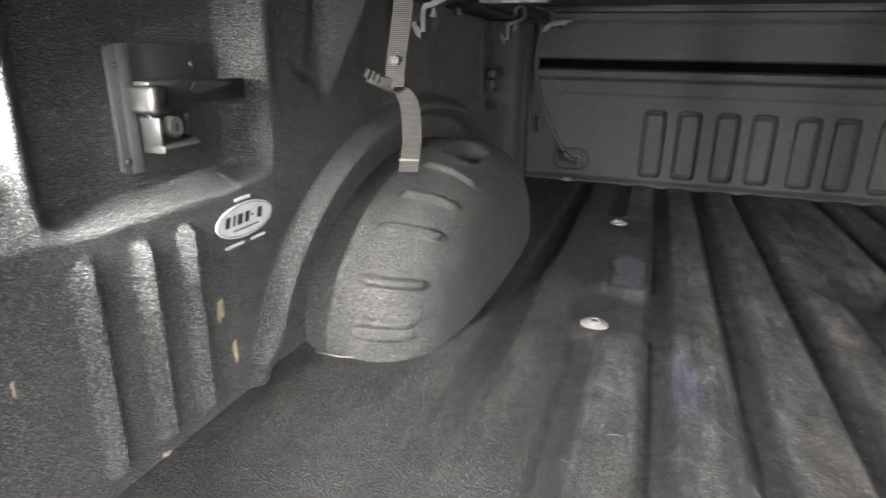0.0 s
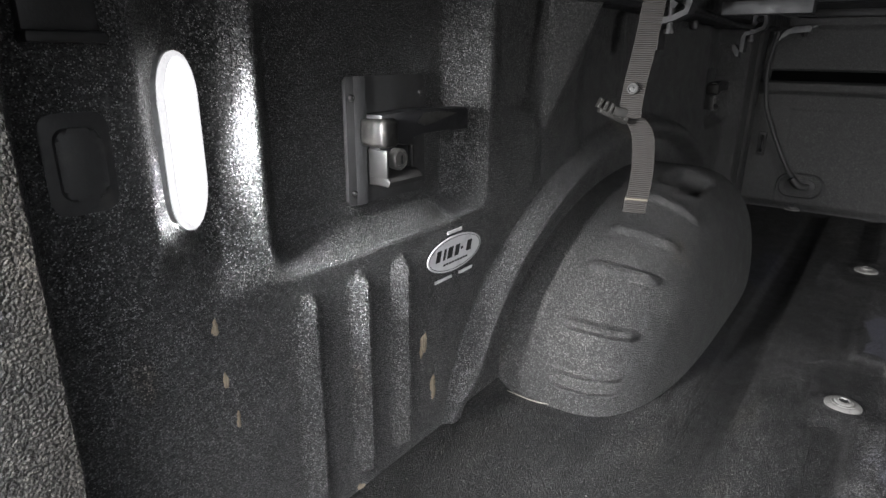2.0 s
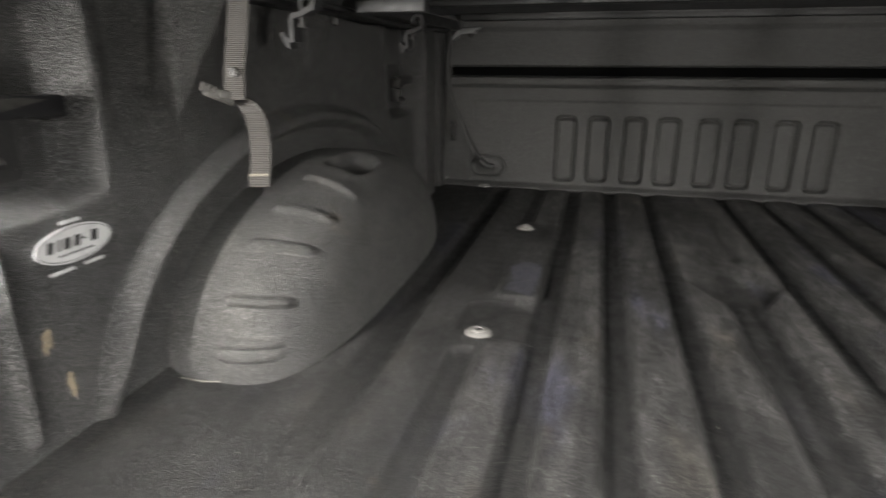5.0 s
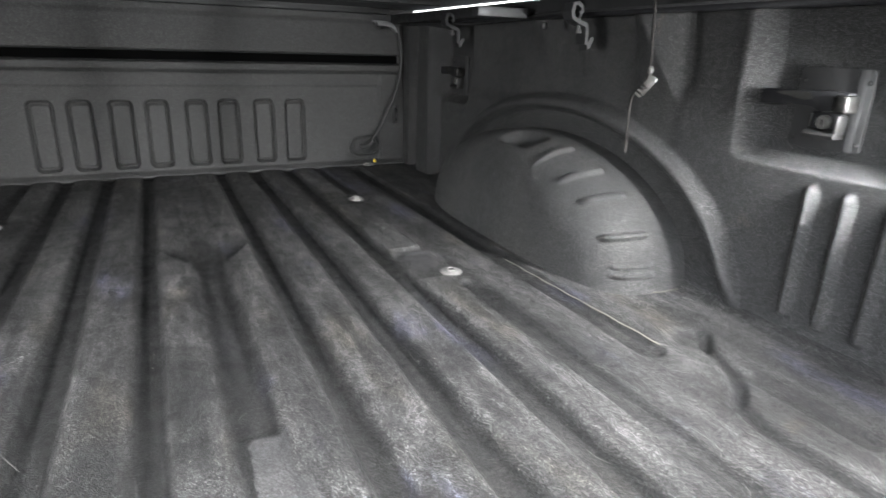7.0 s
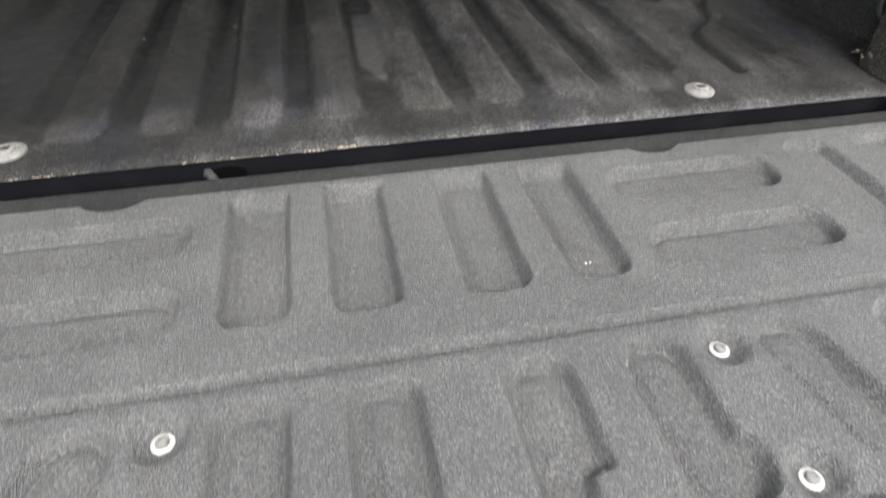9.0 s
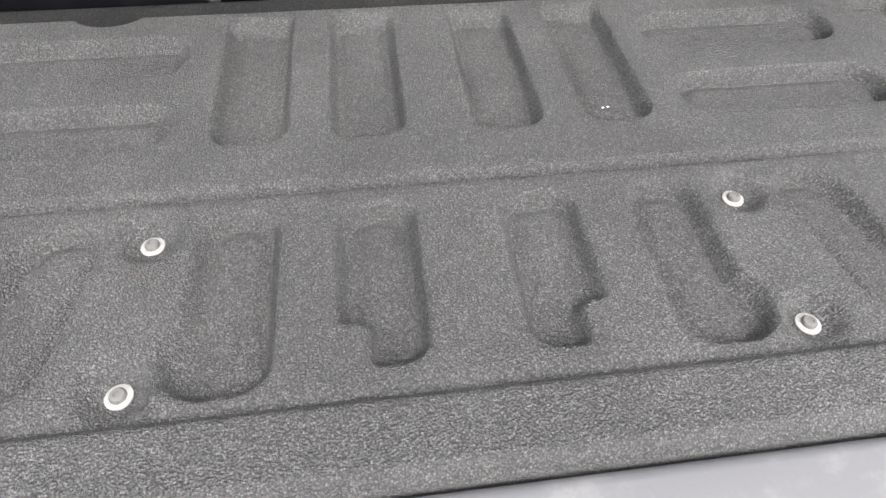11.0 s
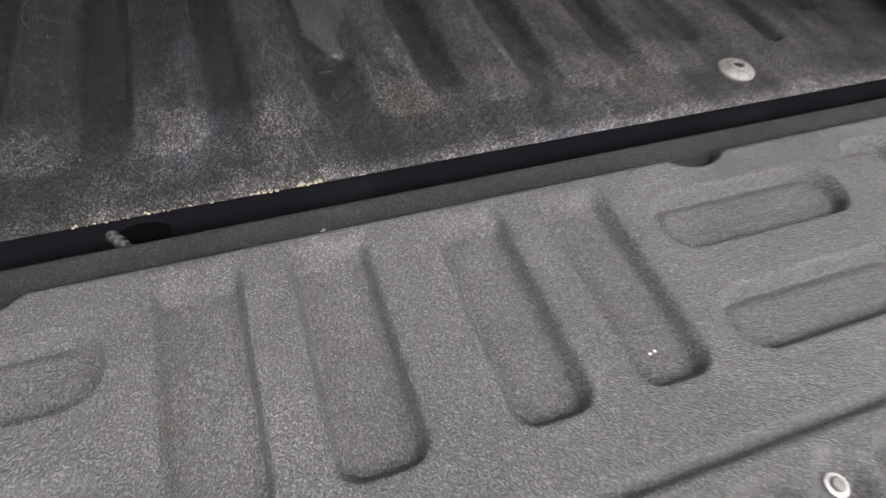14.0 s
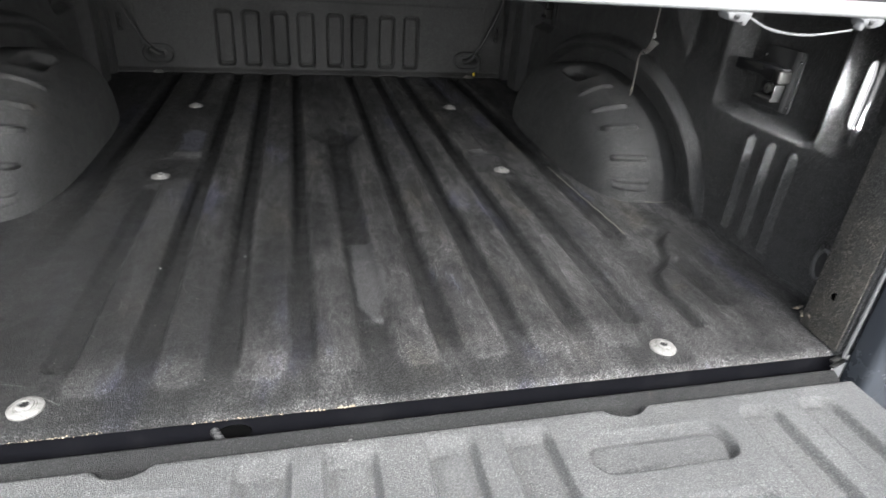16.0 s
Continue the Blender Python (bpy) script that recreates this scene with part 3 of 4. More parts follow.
def gate_relief(x, y):
    ax = np.abs(x - 0.007)
    h = np.zeros_like(x)
    # lip along the hinge edge with two rounded tabs
    lip = np.maximum(smooth(-0.046, -0.029, y), disc(ax, y, 0.335, -0.012, 0.044, 0.010))
    h -= lip * (0.016 - 0.011 * ramp(-0.033, -0.012, y))
    for c in (0.065, 0.172):
        h -= sunk(ax, y, c - 0.031, c + 0.031, -0.261, -0.045, 0.018, 0.011) * ramp(-0.055, -0.077, y)
        h -= 0.002 * inside(ax, y, c - 0.034, c + 0.034, -0.080, -0.050, 0.012, 0.03)
    for y0, y1 in ((-0.150, -0.088), (-0.260, -0.202)):
        h -= sunk(ax, y, 0.244, 0.458, y0, y1, 0.026, 0.011)
    for c in (0.535, 0.640):
        h -= sunk(ax, y, c - 0.030, c + 0.030, -0.254, -0.070, 0.018, 0.010)
    # creases
    h -= 0.010 * np.exp(-((y + 0.3235) / 0.0045) ** 2)
    h -= 0.004 * np.exp(-((y + 0.513) / 0.005) ** 2)
    h += 0.004 * smooth(-0.513, -0.521, y)
    # lower row of slots, two with a swollen foot and two with a notch
    slot = np.maximum(inside(ax, y, 0.143, 0.199, -0.500, -0.348, 0.022, 0.011), disc(ax, y, 0.184, -0.473, 0.028, 0.011))
    notch = inside(ax, y, 0.037, 0.094, -0.490, -0.350, 0.018, 0.011) * (1 - inside(ax, y, 0.073, 0.12, -0.52, -0.455, 0.012, 0.011))
    h -= 0.016 * np.maximum(slot, notch)
    h += 0.004 * inside(ax, y, 0.154, 0.190, -0.488, -0.360, 0.014, 0.012) + 0.004 * inside(ax, y, 0.048, 0.078, -0.450, -0.361, 0.010, 0.012)
    lean = ax - 0.02 * (-0.35 - y) / 0.13
    h -= sunk(lean, y, 0.270, 0.328, -0.490, -0.350, 0.024, 0.010)
    h -= sunk(ax, y, 0.40, 0.46, -0.490, -0.350, 0.024, 0.010)
    h -= sunk(ax, y, 0.52, 0.58, -0.490, -0.350, 0.024, 0.010)
    # wide dimples for the screws
    for yy in (-0.366, -0.491):
        h -= 0.011 * (1 - smooth(0.010, 0.027, np.hypot(ax - 0.238, y - yy)))
    h -= 0.010 * smooth(-0.560, -0.570, y)
    return h


def gate_front(x, y):
    return np.stack([x, y, GATE_Z + gate_relief(x, y)], -1)


def gate_back(x, y):
    return np.stack([x, y, np.full_like(x, GATE_Z - 0.05)], -1)


tailgate = empty("tailgate", pose(0, 0, 0), "open truck tailgate with pebbled liner, paled to grey for daylight, and pressed slots", "tailgate")
gate_panel = pressed_sheet("gate_panel", np.linspace(-0.745, 0.745, 620), np.linspace(-0.572, -0.010, 290), gate_front, gate_back, LINER_GATE_DAYLIT)
gate_panel.parent = tailgate
# panel keeps the pale daylit colour, lip and tabs get a darker one
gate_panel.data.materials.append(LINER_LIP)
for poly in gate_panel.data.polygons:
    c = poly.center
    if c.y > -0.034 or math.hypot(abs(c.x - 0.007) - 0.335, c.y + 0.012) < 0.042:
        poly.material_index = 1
part("top_trim", box((1.52, 0.095, 0.055), (0, -0.6215, GATE_Z - 0.034), 0.010, 3), TRIM_GREY, tailgate, "smooth grey plastic cap", True)
for sx in (-0.231, 0.245):
    for sy in (-0.366, -0.491):
        w = part("washer", lathe([(0, 0.0), (0.0090, 0.0), (0.0090, 0.0010), (0.0085, 0.0014), (0.005, 0.0014), (0, 0.0014)], 24, pose(sx, sy, GATE_Z - 0.0106)), BRIGHT_ZINC, tailgate, "zinc washer", True)
        part("screw_head", lathe([(0.0056, 0.001), (0.0056, 0.0032), (0.0046, 0.0046), (0.0025, 0.0050), (0.0023, 0.0040), (0, 0.0040)], 16, pose(sx, sy, GATE_Z - 0.0106)), ZINC, w, "", True)

# ---- bolts of the floor ----


def bed_bolt(m):
    ob = empty("bed_bolt", m, "shiny zinc bolt with wide flange in the bed floor", "bolt", "floor bolts")
    part("flange", lathe([(0.0, -0.004), (0.0185, -0.004), (0.0185, 0.0012), (0.0165, 0.0030), (0.0125, 0.0038), (0.012, 0.0045), (0.0, 0.0045)], 32), ZINC, ob, "", True)
    part("head", lathe([(0.0098, 0.004), (0.0095, 0.0058), (0.0082, 0.0068), (0.0058, 0.0068), (0.0054, 0.0050), (0, 0.0050)], 24), ZINC, ob, "", True)
    cross = bmesh.new()
    for k in range(3):
        box((0.0098, 0.0024, 0.0010), (0, 0, 0.0052), turn=(0, 0, 60 * k), bm=cross)
    part("drive_recess", cross, BLACK_STEEL, ob)
    for o in ob.children:
        o.scale = (1.16, 1.16, 1.16)
    return ob


bolt = bed_bolt(pose(-0.46, 0.058, 0.001))
for x, y in ((0.46, 0.058), (-0.437, 0.852), (0.437, 0.852), (-0.439, 1.489), (0.439, 1.489), (-0.643, 1.992), (0.643, 1.992)):
    copy_thing(bolt, pose(x, y, 0.001, 0, 0, 37 * (x * 10 + y)))
# ---- lamps, plates and fittings: built facing +x for the left wall ----


def on_wall(side, x, y, z):
    """A pose on a side wall: local x looks into the bed, local y runs along the wall."""
    return pose(side * x, y, z, 0, 0, 0 if side < 0 else 180)


UPRIGHT = Matrix(((0, 0, 1, 0), (1, 0, 0, 0), (0, 1, 0, 0), (0, 0, 0, 1)))


def slot_ring(w, h, thick, radius, lift):
    """A rounded bead running round an upright slot outline."""
    loop = [(lift, x, y) for x, y in stadium(w, h, 32)]
    return tube(loop + loop[:2], radius, 8, None, thick)


def cargo_lamp(m):
    ob = empty("cargo_lamp", m, "lit oval white LED cargo lamp on the bed wall", "lamp", "cargo lamps")
    part("bezel", outline(stadium(0.0600, 0.1150, 26), 0.003, UPRIGHT, 0.001), BRACKET, ob, "grey lamp surround", True)
    part("rim", slot_ring(0.0550, 0.1100, 1.0, 0.0026, 0.0052), CLEAR, ob, "clear moulded rim", True)
    lens = part("lens", outline(stadium(0.0525, 0.1075, 40), 0.0045, UPRIGHT, 0.0008), LED_LENS, ob, "glowing white lens", True)
    # small moulded beads along the lens edge
    bead = lathe([(0.0016, 0.0), (0.0014, 0.0009), (0.0008, 0.0015), (0, 0.0017)], 8, pose(0.0045, 0, 0, 0, 90, 0))
    edge = stadium(0.0480, 0.1030, 18)
    first = part("lens_bead", bead, LED_LENS, lens, "", True)
    for k, (y, z) in enumerate(edge):
        one = first if k == 0 else first.copy()
        if k:
            scene.collection.objects.link(one)
        one.matrix_basis = pose(0, y, z)
    return ob


lamp = cargo_lamp(on_wall(-1, 0.8300, 0.2045, 0.3775) @ pose(0, 0, 0, 0, 0, 40))
copy_thing(lamp, on_wall(1, 0.8300, 0.2045, 0.3775) @ pose(0, 0, 0, 0, 0, -40))


def tie_down(m):
    ob = empty("tie_down_plate", m, "black steel tie-down plate with lever cleat and lock", "tie-down", "tie-down plates")
    part("plate", outline(rounded(0.111, 0.118, 0.007), 0.004, UPRIGHT, 0.001), PLATE_STEEL, ob, "", True)
    fold = outline([(-0.046, 0.0), (-0.042, 0.0032), (-0.0335, 0.0034), (-0.031, 0.0)], 0.117, Matrix(((0, 1, 0, 0.0035), (1, 0, 0, 0), (0, 0, 1, -0.0585), (0, 0, 0, 1))))
    part("fold", fold, GREY_STEEL, ob, "", True)
    for y in (-0.049, 0.048):
        for z in (-0.047, 0.040):
            part("rivet", lathe([(0.0032, 0), (0.0032, 0.0016), (0.0022, 0.0028), (0.0012, 0.0030), (0.0009, 0.0022), (0, 0.0022)], 14, pose(0.004, y, z, 0, 90, 0)), GUNMETAL, ob, "", True)
    cleat = part("cleat", box((0.014, 0.044, 0.034), (0.010, -0.006, -0.020), 0.002), BLACK_PLASTIC, ob, "", True)
    foot = outline([(0.004, -0.041), (0.030, -0.041), (0.032, -0.036), (0.026, -0.030), (0.017, -0.027), (0.004, -0.027)], 0.048, Matrix(((1, 0, 0, 0), (0, 0, -1, 0.018), (0, 1, 0, 0), (0, 0, 0, 1))), 0.0012)
    part("cleat_foot", foot, GUNMETAL, cleat, "", True)
    for y, d in ((-0.029, 0.025), (0.016, 0.018)):
        part("cleat_jaw", box((d, 0.0035, 0.026), (0.004 + d / 2, y, -0.020), 0.001), GUNMETAL, cleat, "", True)
    lock = part("lock", lathe([(0.0105, 0), (0.0105, 0.007), (0.0090, 0.009), (0.0074, 0.009), (0.0074, 0.0065), (0.0062, 0.0065), (0.0062, 0.0085), (0, 0.0085)], 24, pose(0.017, -0.006, -0.018, 0, 90, 0)), LOCK_STEEL, ob, "bare steel lock cylinder", True)
    part("keyway", box((0.001, 0.0016, 0.008), (0.0260, -0.006, -0.018)), BLACK_STEEL, lock)
    part("knuckle", box((0.031, 0.022, 0.026), (0.023, -0.033, 0.010), 0.005, 3), KNUCKLE, ob, "worn cast knuckle", True)
    lever = [(-0.040, -0.010), (-0.004, -0.016), (0.006, -0.012), (0.016, -0.004), (0.050, -0.007), (0.066, -0.010), (0.095, -0.010), (0.097, -0.007), (0.097, 0.010), (0.093, 0.013), (0.074, 0.013), (0.050, 0.014), (0.014, 0.016), (-0.010, 0.015), (-0.040, 0.014)]
    part("lever", outline(lever, 0.018, pose(0.014, 0, 0.012) @ UPRIGHT, 0.003), BLACK_PLASTIC, ob, "", True)
    groove = [(0.010, 0.003), (0.018, 0.011), (0.046, 0.011), (0.074, 0.008), (0.066, 0.006), (0.050, 0.004), (0.036, 0.001), (0.022, -0.001)]
    part("lever_groove", outline(groove, 0.0012, pose(0.0315, 0, 0.013) @ UPRIGHT), CAST, ob, "bare worn metal")
    return ob


plate = tie_down(on_wall(-1, 0.853, 0.431, 0.356))
far_plate = copy_thing(plate, on_wall(-1, 0.853, 1.652, 0.345))
# the right wall's plates are mirror images
for y, z in ((0.431, 0.356), (1.652, 0.345)):
    other = copy_thing(plate, on_wall(-1, 0.853, y, z))
    other.matrix_basis = Matrix.Diagonal((-1, 1, 1, 1)) @ on_wall(-1, 0.853, y, z)


def rubber_plug(m):
    ob = empty("rubber_plug", m, "square black rubber plug in the bed wall", "plug")
    part("flange", outline(rounded(0.036, 0.056, 0.008), 0.003, UPRIGHT, 0.001), BLACK_RUBBER, ob, "", True)
    part("boss", outline(rounded(0.024, 0.040, 0.007), 0.007, UPRIGHT, 0.003), BLACK_RUBBER, ob, "", True)
    return ob


rubber_plug(on_wall(-1, 0.8165, 0.139, 0.375))
copy_thing(bpy.data.objects["rubber_plug"], on_wall(1, 0.8165, 0.139, 0.375))

# oval cable grommet low on the right wall
ring = [(0.0, 0.017 * math.cos(a), 0.030 * math.sin(a)) for a in [2 * math.pi * k / 28 for k in range(29)]]
grommet_ring = empty("wall_grommet", on_wall(1, 0.8185, 0.145, 0.084), "oval rubber grommet ring in the bed wall", "grommet")
part("ring", tube(ring, 0.0055, 8), WORN_RUBBER, grommet_ring, "", True)
part("tab", box((0.006, 0.010, 0.016), (0.002, -0.010, 0.030), 0.002, turn=(35, 0, 0)), BLACK_RUBBER, grommet_ring, "", True)
part("plug", outline(stadium(0.030, 0.056), 0.002, UPRIGHT), BLACK_RUBBER, grommet_ring, "", True)

# sticker under the plate
sticker = empty("sticker", on_wall(-1, 0.8185, 0.503, 0.226) @ pose(0, 0, 0, 0, 0, 0), "white oval coating maker's sticker with black print", "sticker")
oval = [(0.050 * math.cos(2 * math.pi * k / 40), 0.020 * math.sin(2 * math.pi * k / 40)) for k in range(40)]
part("oval", outline(oval, 0.0012, UPRIGHT), STICKER_WHITE, sticker)
part("rim_line", tube([(0.0012, y, z) for y, z in [(0.0475 * math.cos(2 * math.pi * k / 40), 0.0178 * math.sin(2 * math.pi * k / 40)) for k in range(41)]], 0.0004, 4), STICKER_BLACK, sticker)
for y0, w in ((-0.0315, 0.0075), (-0.0205, 0.0035), (-0.0105, 0.0085), (0.0025, 0.0075), (0.0115, 0.0040), (0.0255, 0.0085)):
    slant = [(y0 - w / 2 - 0.0016, -0.0035), (y0 + w / 2 - 0.0016, -0.0035), (y0 + w / 2 + 0.0016, 0.0085), (y0 - w / 2 + 0.0016, 0.0085)]
    if w < 0.0050 and y0 > 0:
        slant = [(y0 - 0.002, 0.0015), (y0 + 0.002, 0.0015), (y0 + 0.002, 0.0040), (y0 - 0.002, 0.0040)]
    part("print_bar", outline(slant, 0.0006, pose(0.0012, 0, 0) @ UPRIGHT), STICKER_BLACK, sticker)
for k in range(9):
    part("print_line", box((0.0006, 0.0034, 0.0022), (0.0013, -0.021 + 0.0052 * k, -0.0095)), STICKER_BLACK, sticker)
for y0, z0, w in ((-0.022, -0.026, 0.030), (0.020, -0.026, 0.026), (-0.002, 0.025, 0.026)):
    part("small_line", box((0.0012, w, 0.0034), (0.0006, y0, z0)), STICKER_WHITE, sticker)

# ---- straps hanging from the cover's rail ----


WEB_AXIS = {-1: (1, 0.35, 0), 1: (0.62, 0.80, 0)}


def strap(side, x, lean):
    """lean: how far the free end swings towards the middle of the bed."""
    ob = empty("strap", pose(side * x, 0.625, 0.50), "grey-brown webbing strap hanging with metal buckle", "strap", "hanging straps")
    axis = WEB_AXIS[side]
    part("upper_web", ribbon([(0.012, 0.02, 0.03), (0.009, 0.010, -0.04), (0.004 - lean * 0.1, 0, -0.10), (-0.004 * side - lean * 0.2, -0.004, -0.128)], axis, 0.0225, 0.002), WEBBING, ob)
    low = [(-lean * 0.2, -0.006, -0.126), (0.004 - lean * 0.5, 0.012, -0.130), (0.012 - lean * 0.9, 0.022, -0.150), (0.016 - lean * 1.1, 0.020, -0.190), (0.014 - lean * 1.2, 0.014, -0.232)]
    part("lower_web", ribbon(low, axis, 0.0235, 0.002), WEBBING, ob)
    tip = Vector(low[-1])
    part("stitched_end", ribbon([tip + Vector((0.0005, 0.001, 0.015)), tip], axis, 0.024, 0.0034), WEBBING, ob)
    part("stitching", ribbon([tip + Vector((0.0006, 0.0015, 0.016)), tip + Vector((0.0005, 0.0012, 0.0135))], axis, 0.0242, 0.0042), THREAD, ob, "pale stitching")
    snap_at = pose(0.004 - lean * 0.1, -0.002, -0.098, 90, 0, 0)
    part("snap_button", lathe([(0.0062, 0), (0.0062, 0.0018), (0.0052, 0.0028), (0.0042, 0.0028), (0.0038, 0.0020), (0.0018, 0.0020), (0.0014, 0.0030), (0, 0.0030)], 18, snap_at), SNAP, ob, "ringed steel snap", True)
    turn = (0, 24, 42) if side < 0 else (0, -52, -38)
    hold = pose(-0.012, -0.008, -0.124, *turn) if side < 0 else pose(0.006 - lean * 0.3, -0.004, -0.122, *turn)
    frame_bar = part("buckle", box((0.034, 0.008, 0.012), (0, 0, 0), 0.002), BUCKLE, ob, "metal cam buckle", True)
    frame_bar.matrix_basis = hold
    for k in (-1, 0, 1):
        part("buckle_tooth", box((0.004, 0.008, 0.011), (-0.014 + 0.0065 * k, -0.004, 0.003), 0.001), BUCKLE, frame_bar)
    part("buckle_lever", box((0.020, 0.004, 0.010), (0.006, -0.005, 0.004), 0.0015, turn=(0, -12, 0)), BUCKLE, frame_bar, "", True)
    part("buckle_pin", tube([(0.012, -0.008, 0.0), (0.012, 0.008, 0.0)], 0.0022, 8), BUCKLE, frame_bar, "", True)
    return ob


strap(-1, 0.685, 0.0)
strap(1, 0.668, 0.024)

# ---- cover over the bed, with rails, bows and clamps ----
cover = empty("tonneau_cover", pose(0, 0, 0.515), "closed black truck bed cover on aluminium bows", "bed cover")
part("panel", box((1.70, 2.06, 0.012), (0, 1.045, 0.046), 0.004), COVER, cover)
part("rear_bar", box((1.62, 0.030, 0.016), (0, 0.012, 0.012), 0.004, 3), BAR_PAINT, cover, "light grey aluminium rear bar", True)
part("rear_seal", box((1.62, 0.018, 0.020), (0, 0.030, 0.028), 0.004, 3), BLACK_RUBBER, cover, "", True)
for y in (0.70, 1.08, 1.52):
    part("bow", box((1.40, 0.045, 0.014), (0, y, 0.032), 0.003), BLACK_STEEL, cover, "", True)
part("front_header", box((1.44, 0.05, 0.020), (0, 1.985, 0.030), 0.003), BLACK_STEEL, cover, "", True)
part("header_edge", box((1.10, 0.004, 0.003), (0.10, 1.958, 0.0375)), GREY_STEEL, cover)
for s in (-1, 1):
    part("latch_rod", tube([(s * 0.738, 0.96, 0.507 - 0.515), (s * 0.742, 1.35, 0.492 - 0.515), (s * 0.738, 1.85, 0.500 - 0.515)], 0.004, 8), BLACK_STEEL, cover, "", True)
    part("rod_joint", lathe([(0, -0.008), (0.006, -0.006), (0.008, 0.0), (0.006, 0.006), (0, 0.008)], 14, pose(s * 0.740, 1.035, 0.480 - 0.515)), GUNMETAL, cover, "", True)
    part("latch_arm", box((0.016, 0.10, 0.010), (s * 0.735, 1.60, 0.492 - 0.515), 0.002, turn=(4, 0, 6 * s)), BLACK_STEEL, cover, "", True)
    part("bow_end", box((0.125, 0.030, 0.020), (s * 0.645, 1.07, -0.010), 0.002), GREY_STEEL, cover, "", True)
for s in (-1, 1):
    rail = tagged(part("side_rail", box((0.045, 2.0, 0.030), (s * 0.765, 1.03, 0.522), 0.004), BLACK_STEEL, None, "", True), "black aluminium side rail clamped under the bed cap", "rail", "side rails")
    cap = tagged(part("bed_cap", box((0.20, 2.10, 0.03), (s * 0.885, 1.02, 0.5155), 0.008, 3), BLACK_PLASTIC, None, "", True), "black plastic cap along the top of the bed side", "trim", kind="structure")


def stroke(points, width, depth, m):
    """A bar of even width bent along points in x, y and given depth along z."""
    pts = [Vector((*p, 0)) for p in points]
    left, right = [], []
    for k, p in enumerate(pts):
        d = (pts[min(k + 1, len(pts) - 1)] - pts[max(k - 1, 0)]).normalized()
        n = Vector((-d.y, d.x, 0)) * width / 2
        left.append((p + n)[:2])
        right.append((p - n)[:2])
    return outline(left + right[::-1], depth, m)


def clamp(m):
    ob = empty("rail_clamp", m, "bent grey steel clamp holding the cover's rail", "clamp", "rail clamps")
    bend = [(0.026, 0.006), (0.020, 0.010), (0.020, 0.020), (0.030, 0.026), (0.040, 0.024), (0.043, 0.010), (0.040, -0.002), (0.022, -0.010), (0.006, -0.014), (0.003, -0.022), (0.003, -0.052)]
    part("jaw", stroke(bend, 0.008, 0.030, pose(0, 0.015, 0, 90, 0, 0)), GREY_STEEL, ob)
    part("hook", outline([(-0.018, -0.040), (-0.012, -0.036), (-0.002, -0.050), (-0.002, -0.062), (-0.010, -0.058)], 0.024, pose(0, 0.012, 0, 90, 0, 0)), GREY_STEEL, ob)
    part("bolt", lathe([(0.005, -0.02), (0.005, 0.012), (0.008, 0.012), (0.008, 0.018), (0, 0.018)], 10, pose(0.016, 0, -0.012, 180, 0, 0)), GUNMETAL, ob)
    return ob


clamp_one = clamp(pose(-0.757, 0.915, 0.494))
copy_thing(clamp_one, pose(-0.757, 1.50, 0.494))
for y in (0.915, 1.50):
    copy_thing(clamp_one, pose(0.757, y, 0.494, 0, 0, 180))
for s in (-1, 1):
    clip = empty("cable_clip", pose(s * 0.715, 2.0, 0.508), "light grey bracket under the cover's front bow", "bracket", "front brackets")
    wing = [(-0.050, -0.030), (-0.040, -0.032), (-0.020, -0.012), (0.004, -0.010), (0.030, -0.010), (0.034, 0.004), (0.026, 0.008), (-0.010, 0.006), (-0.030, -0.004)]
    wing = [(-s * x, z) for x, z in wing]
    part("arm", outline(wing, 0.024, pose(0, 0.012, 0, 90, 0, 0), 0.002), BRACKET, clip, "", True)
    part("arm_tip", box((0.016, 0.020, 0.006), (-s * 0.036, 0, 0.004), 0.002, turn=(0, 8 * s, 0)), BRACKET, clip, "", True)
    part("stud", lathe([(0.007, 0), (0.007, 0.010), (0.005, 0.014), (0, 0.014)], 12, pose(-s * 0.016, 0, -0.008, 180, 0, 0)), GUNMETAL, clip, "", True)
    keys = [(s * 0.762, 1.992, 0.50), (s * 0.774, 1.985, 0.41), (s * 0.766, 1.978, 0.33), (s * 0.745, 1.972, 0.262), (s * 0.686, 1.970, 0.142), (s * 0.652, 1.985, 0.092), (s * 0.634, 2.0, 0.075)]
    hose = empty("drain_hose", pose(0, 0, 0), "thin black drain hose hanging down the front panel", "hose", "drain hoses")
    part("tube", tube(spline(keys, 10), 0.006, 10), BLACK_RUBBER, hose, "", True)
    part("elbow", tube(spline([(s * 0.660, 1.975, 0.095), (s * 0.636, 1.985, 0.072), (s * 0.618, 2.004, 0.070)], 6), 0.010, 10), BLACK_RUBBER, hose, "", True)
    loop_out = [(s * 0.637 + x, 2.004, 0.069 + y) for y, x in stadium(0.070, 0.118)]
    part("grommet_rim", tube(loop_out + loop_out[:2], 0.0045, 6), BLACK_RUBBER, hose, "", True)
    part("grommet_plate", outline([(y, x) for x, y in stadium(0.042, 0.080)], 0.006, pose(s * 0.637, 2.007, 0.069, 90, 0, 0), 0.002), BLACK_RUBBER, hose, "", True)
    tie_plate = empty("tie_hook", pose(s * 0.757, 2.000, 0.185), "small black tie hook bolted to the front panel", "hook", "front hooks")
    part("base", box((0.022, 0.005, 0.070), (0, 0, 0), 0.003), BLACK_STEEL, tie_plate, "", True)
    part("loop", tube(spline([(0, -0.002, 0.022), (s * -0.004, -0.020, 0.010), (s * -0.004, -0.020, -0.012), (0, -0.002, -0.022)], 6), 0.0045, 8), BLACK_STEEL, tie_plate, "", True)

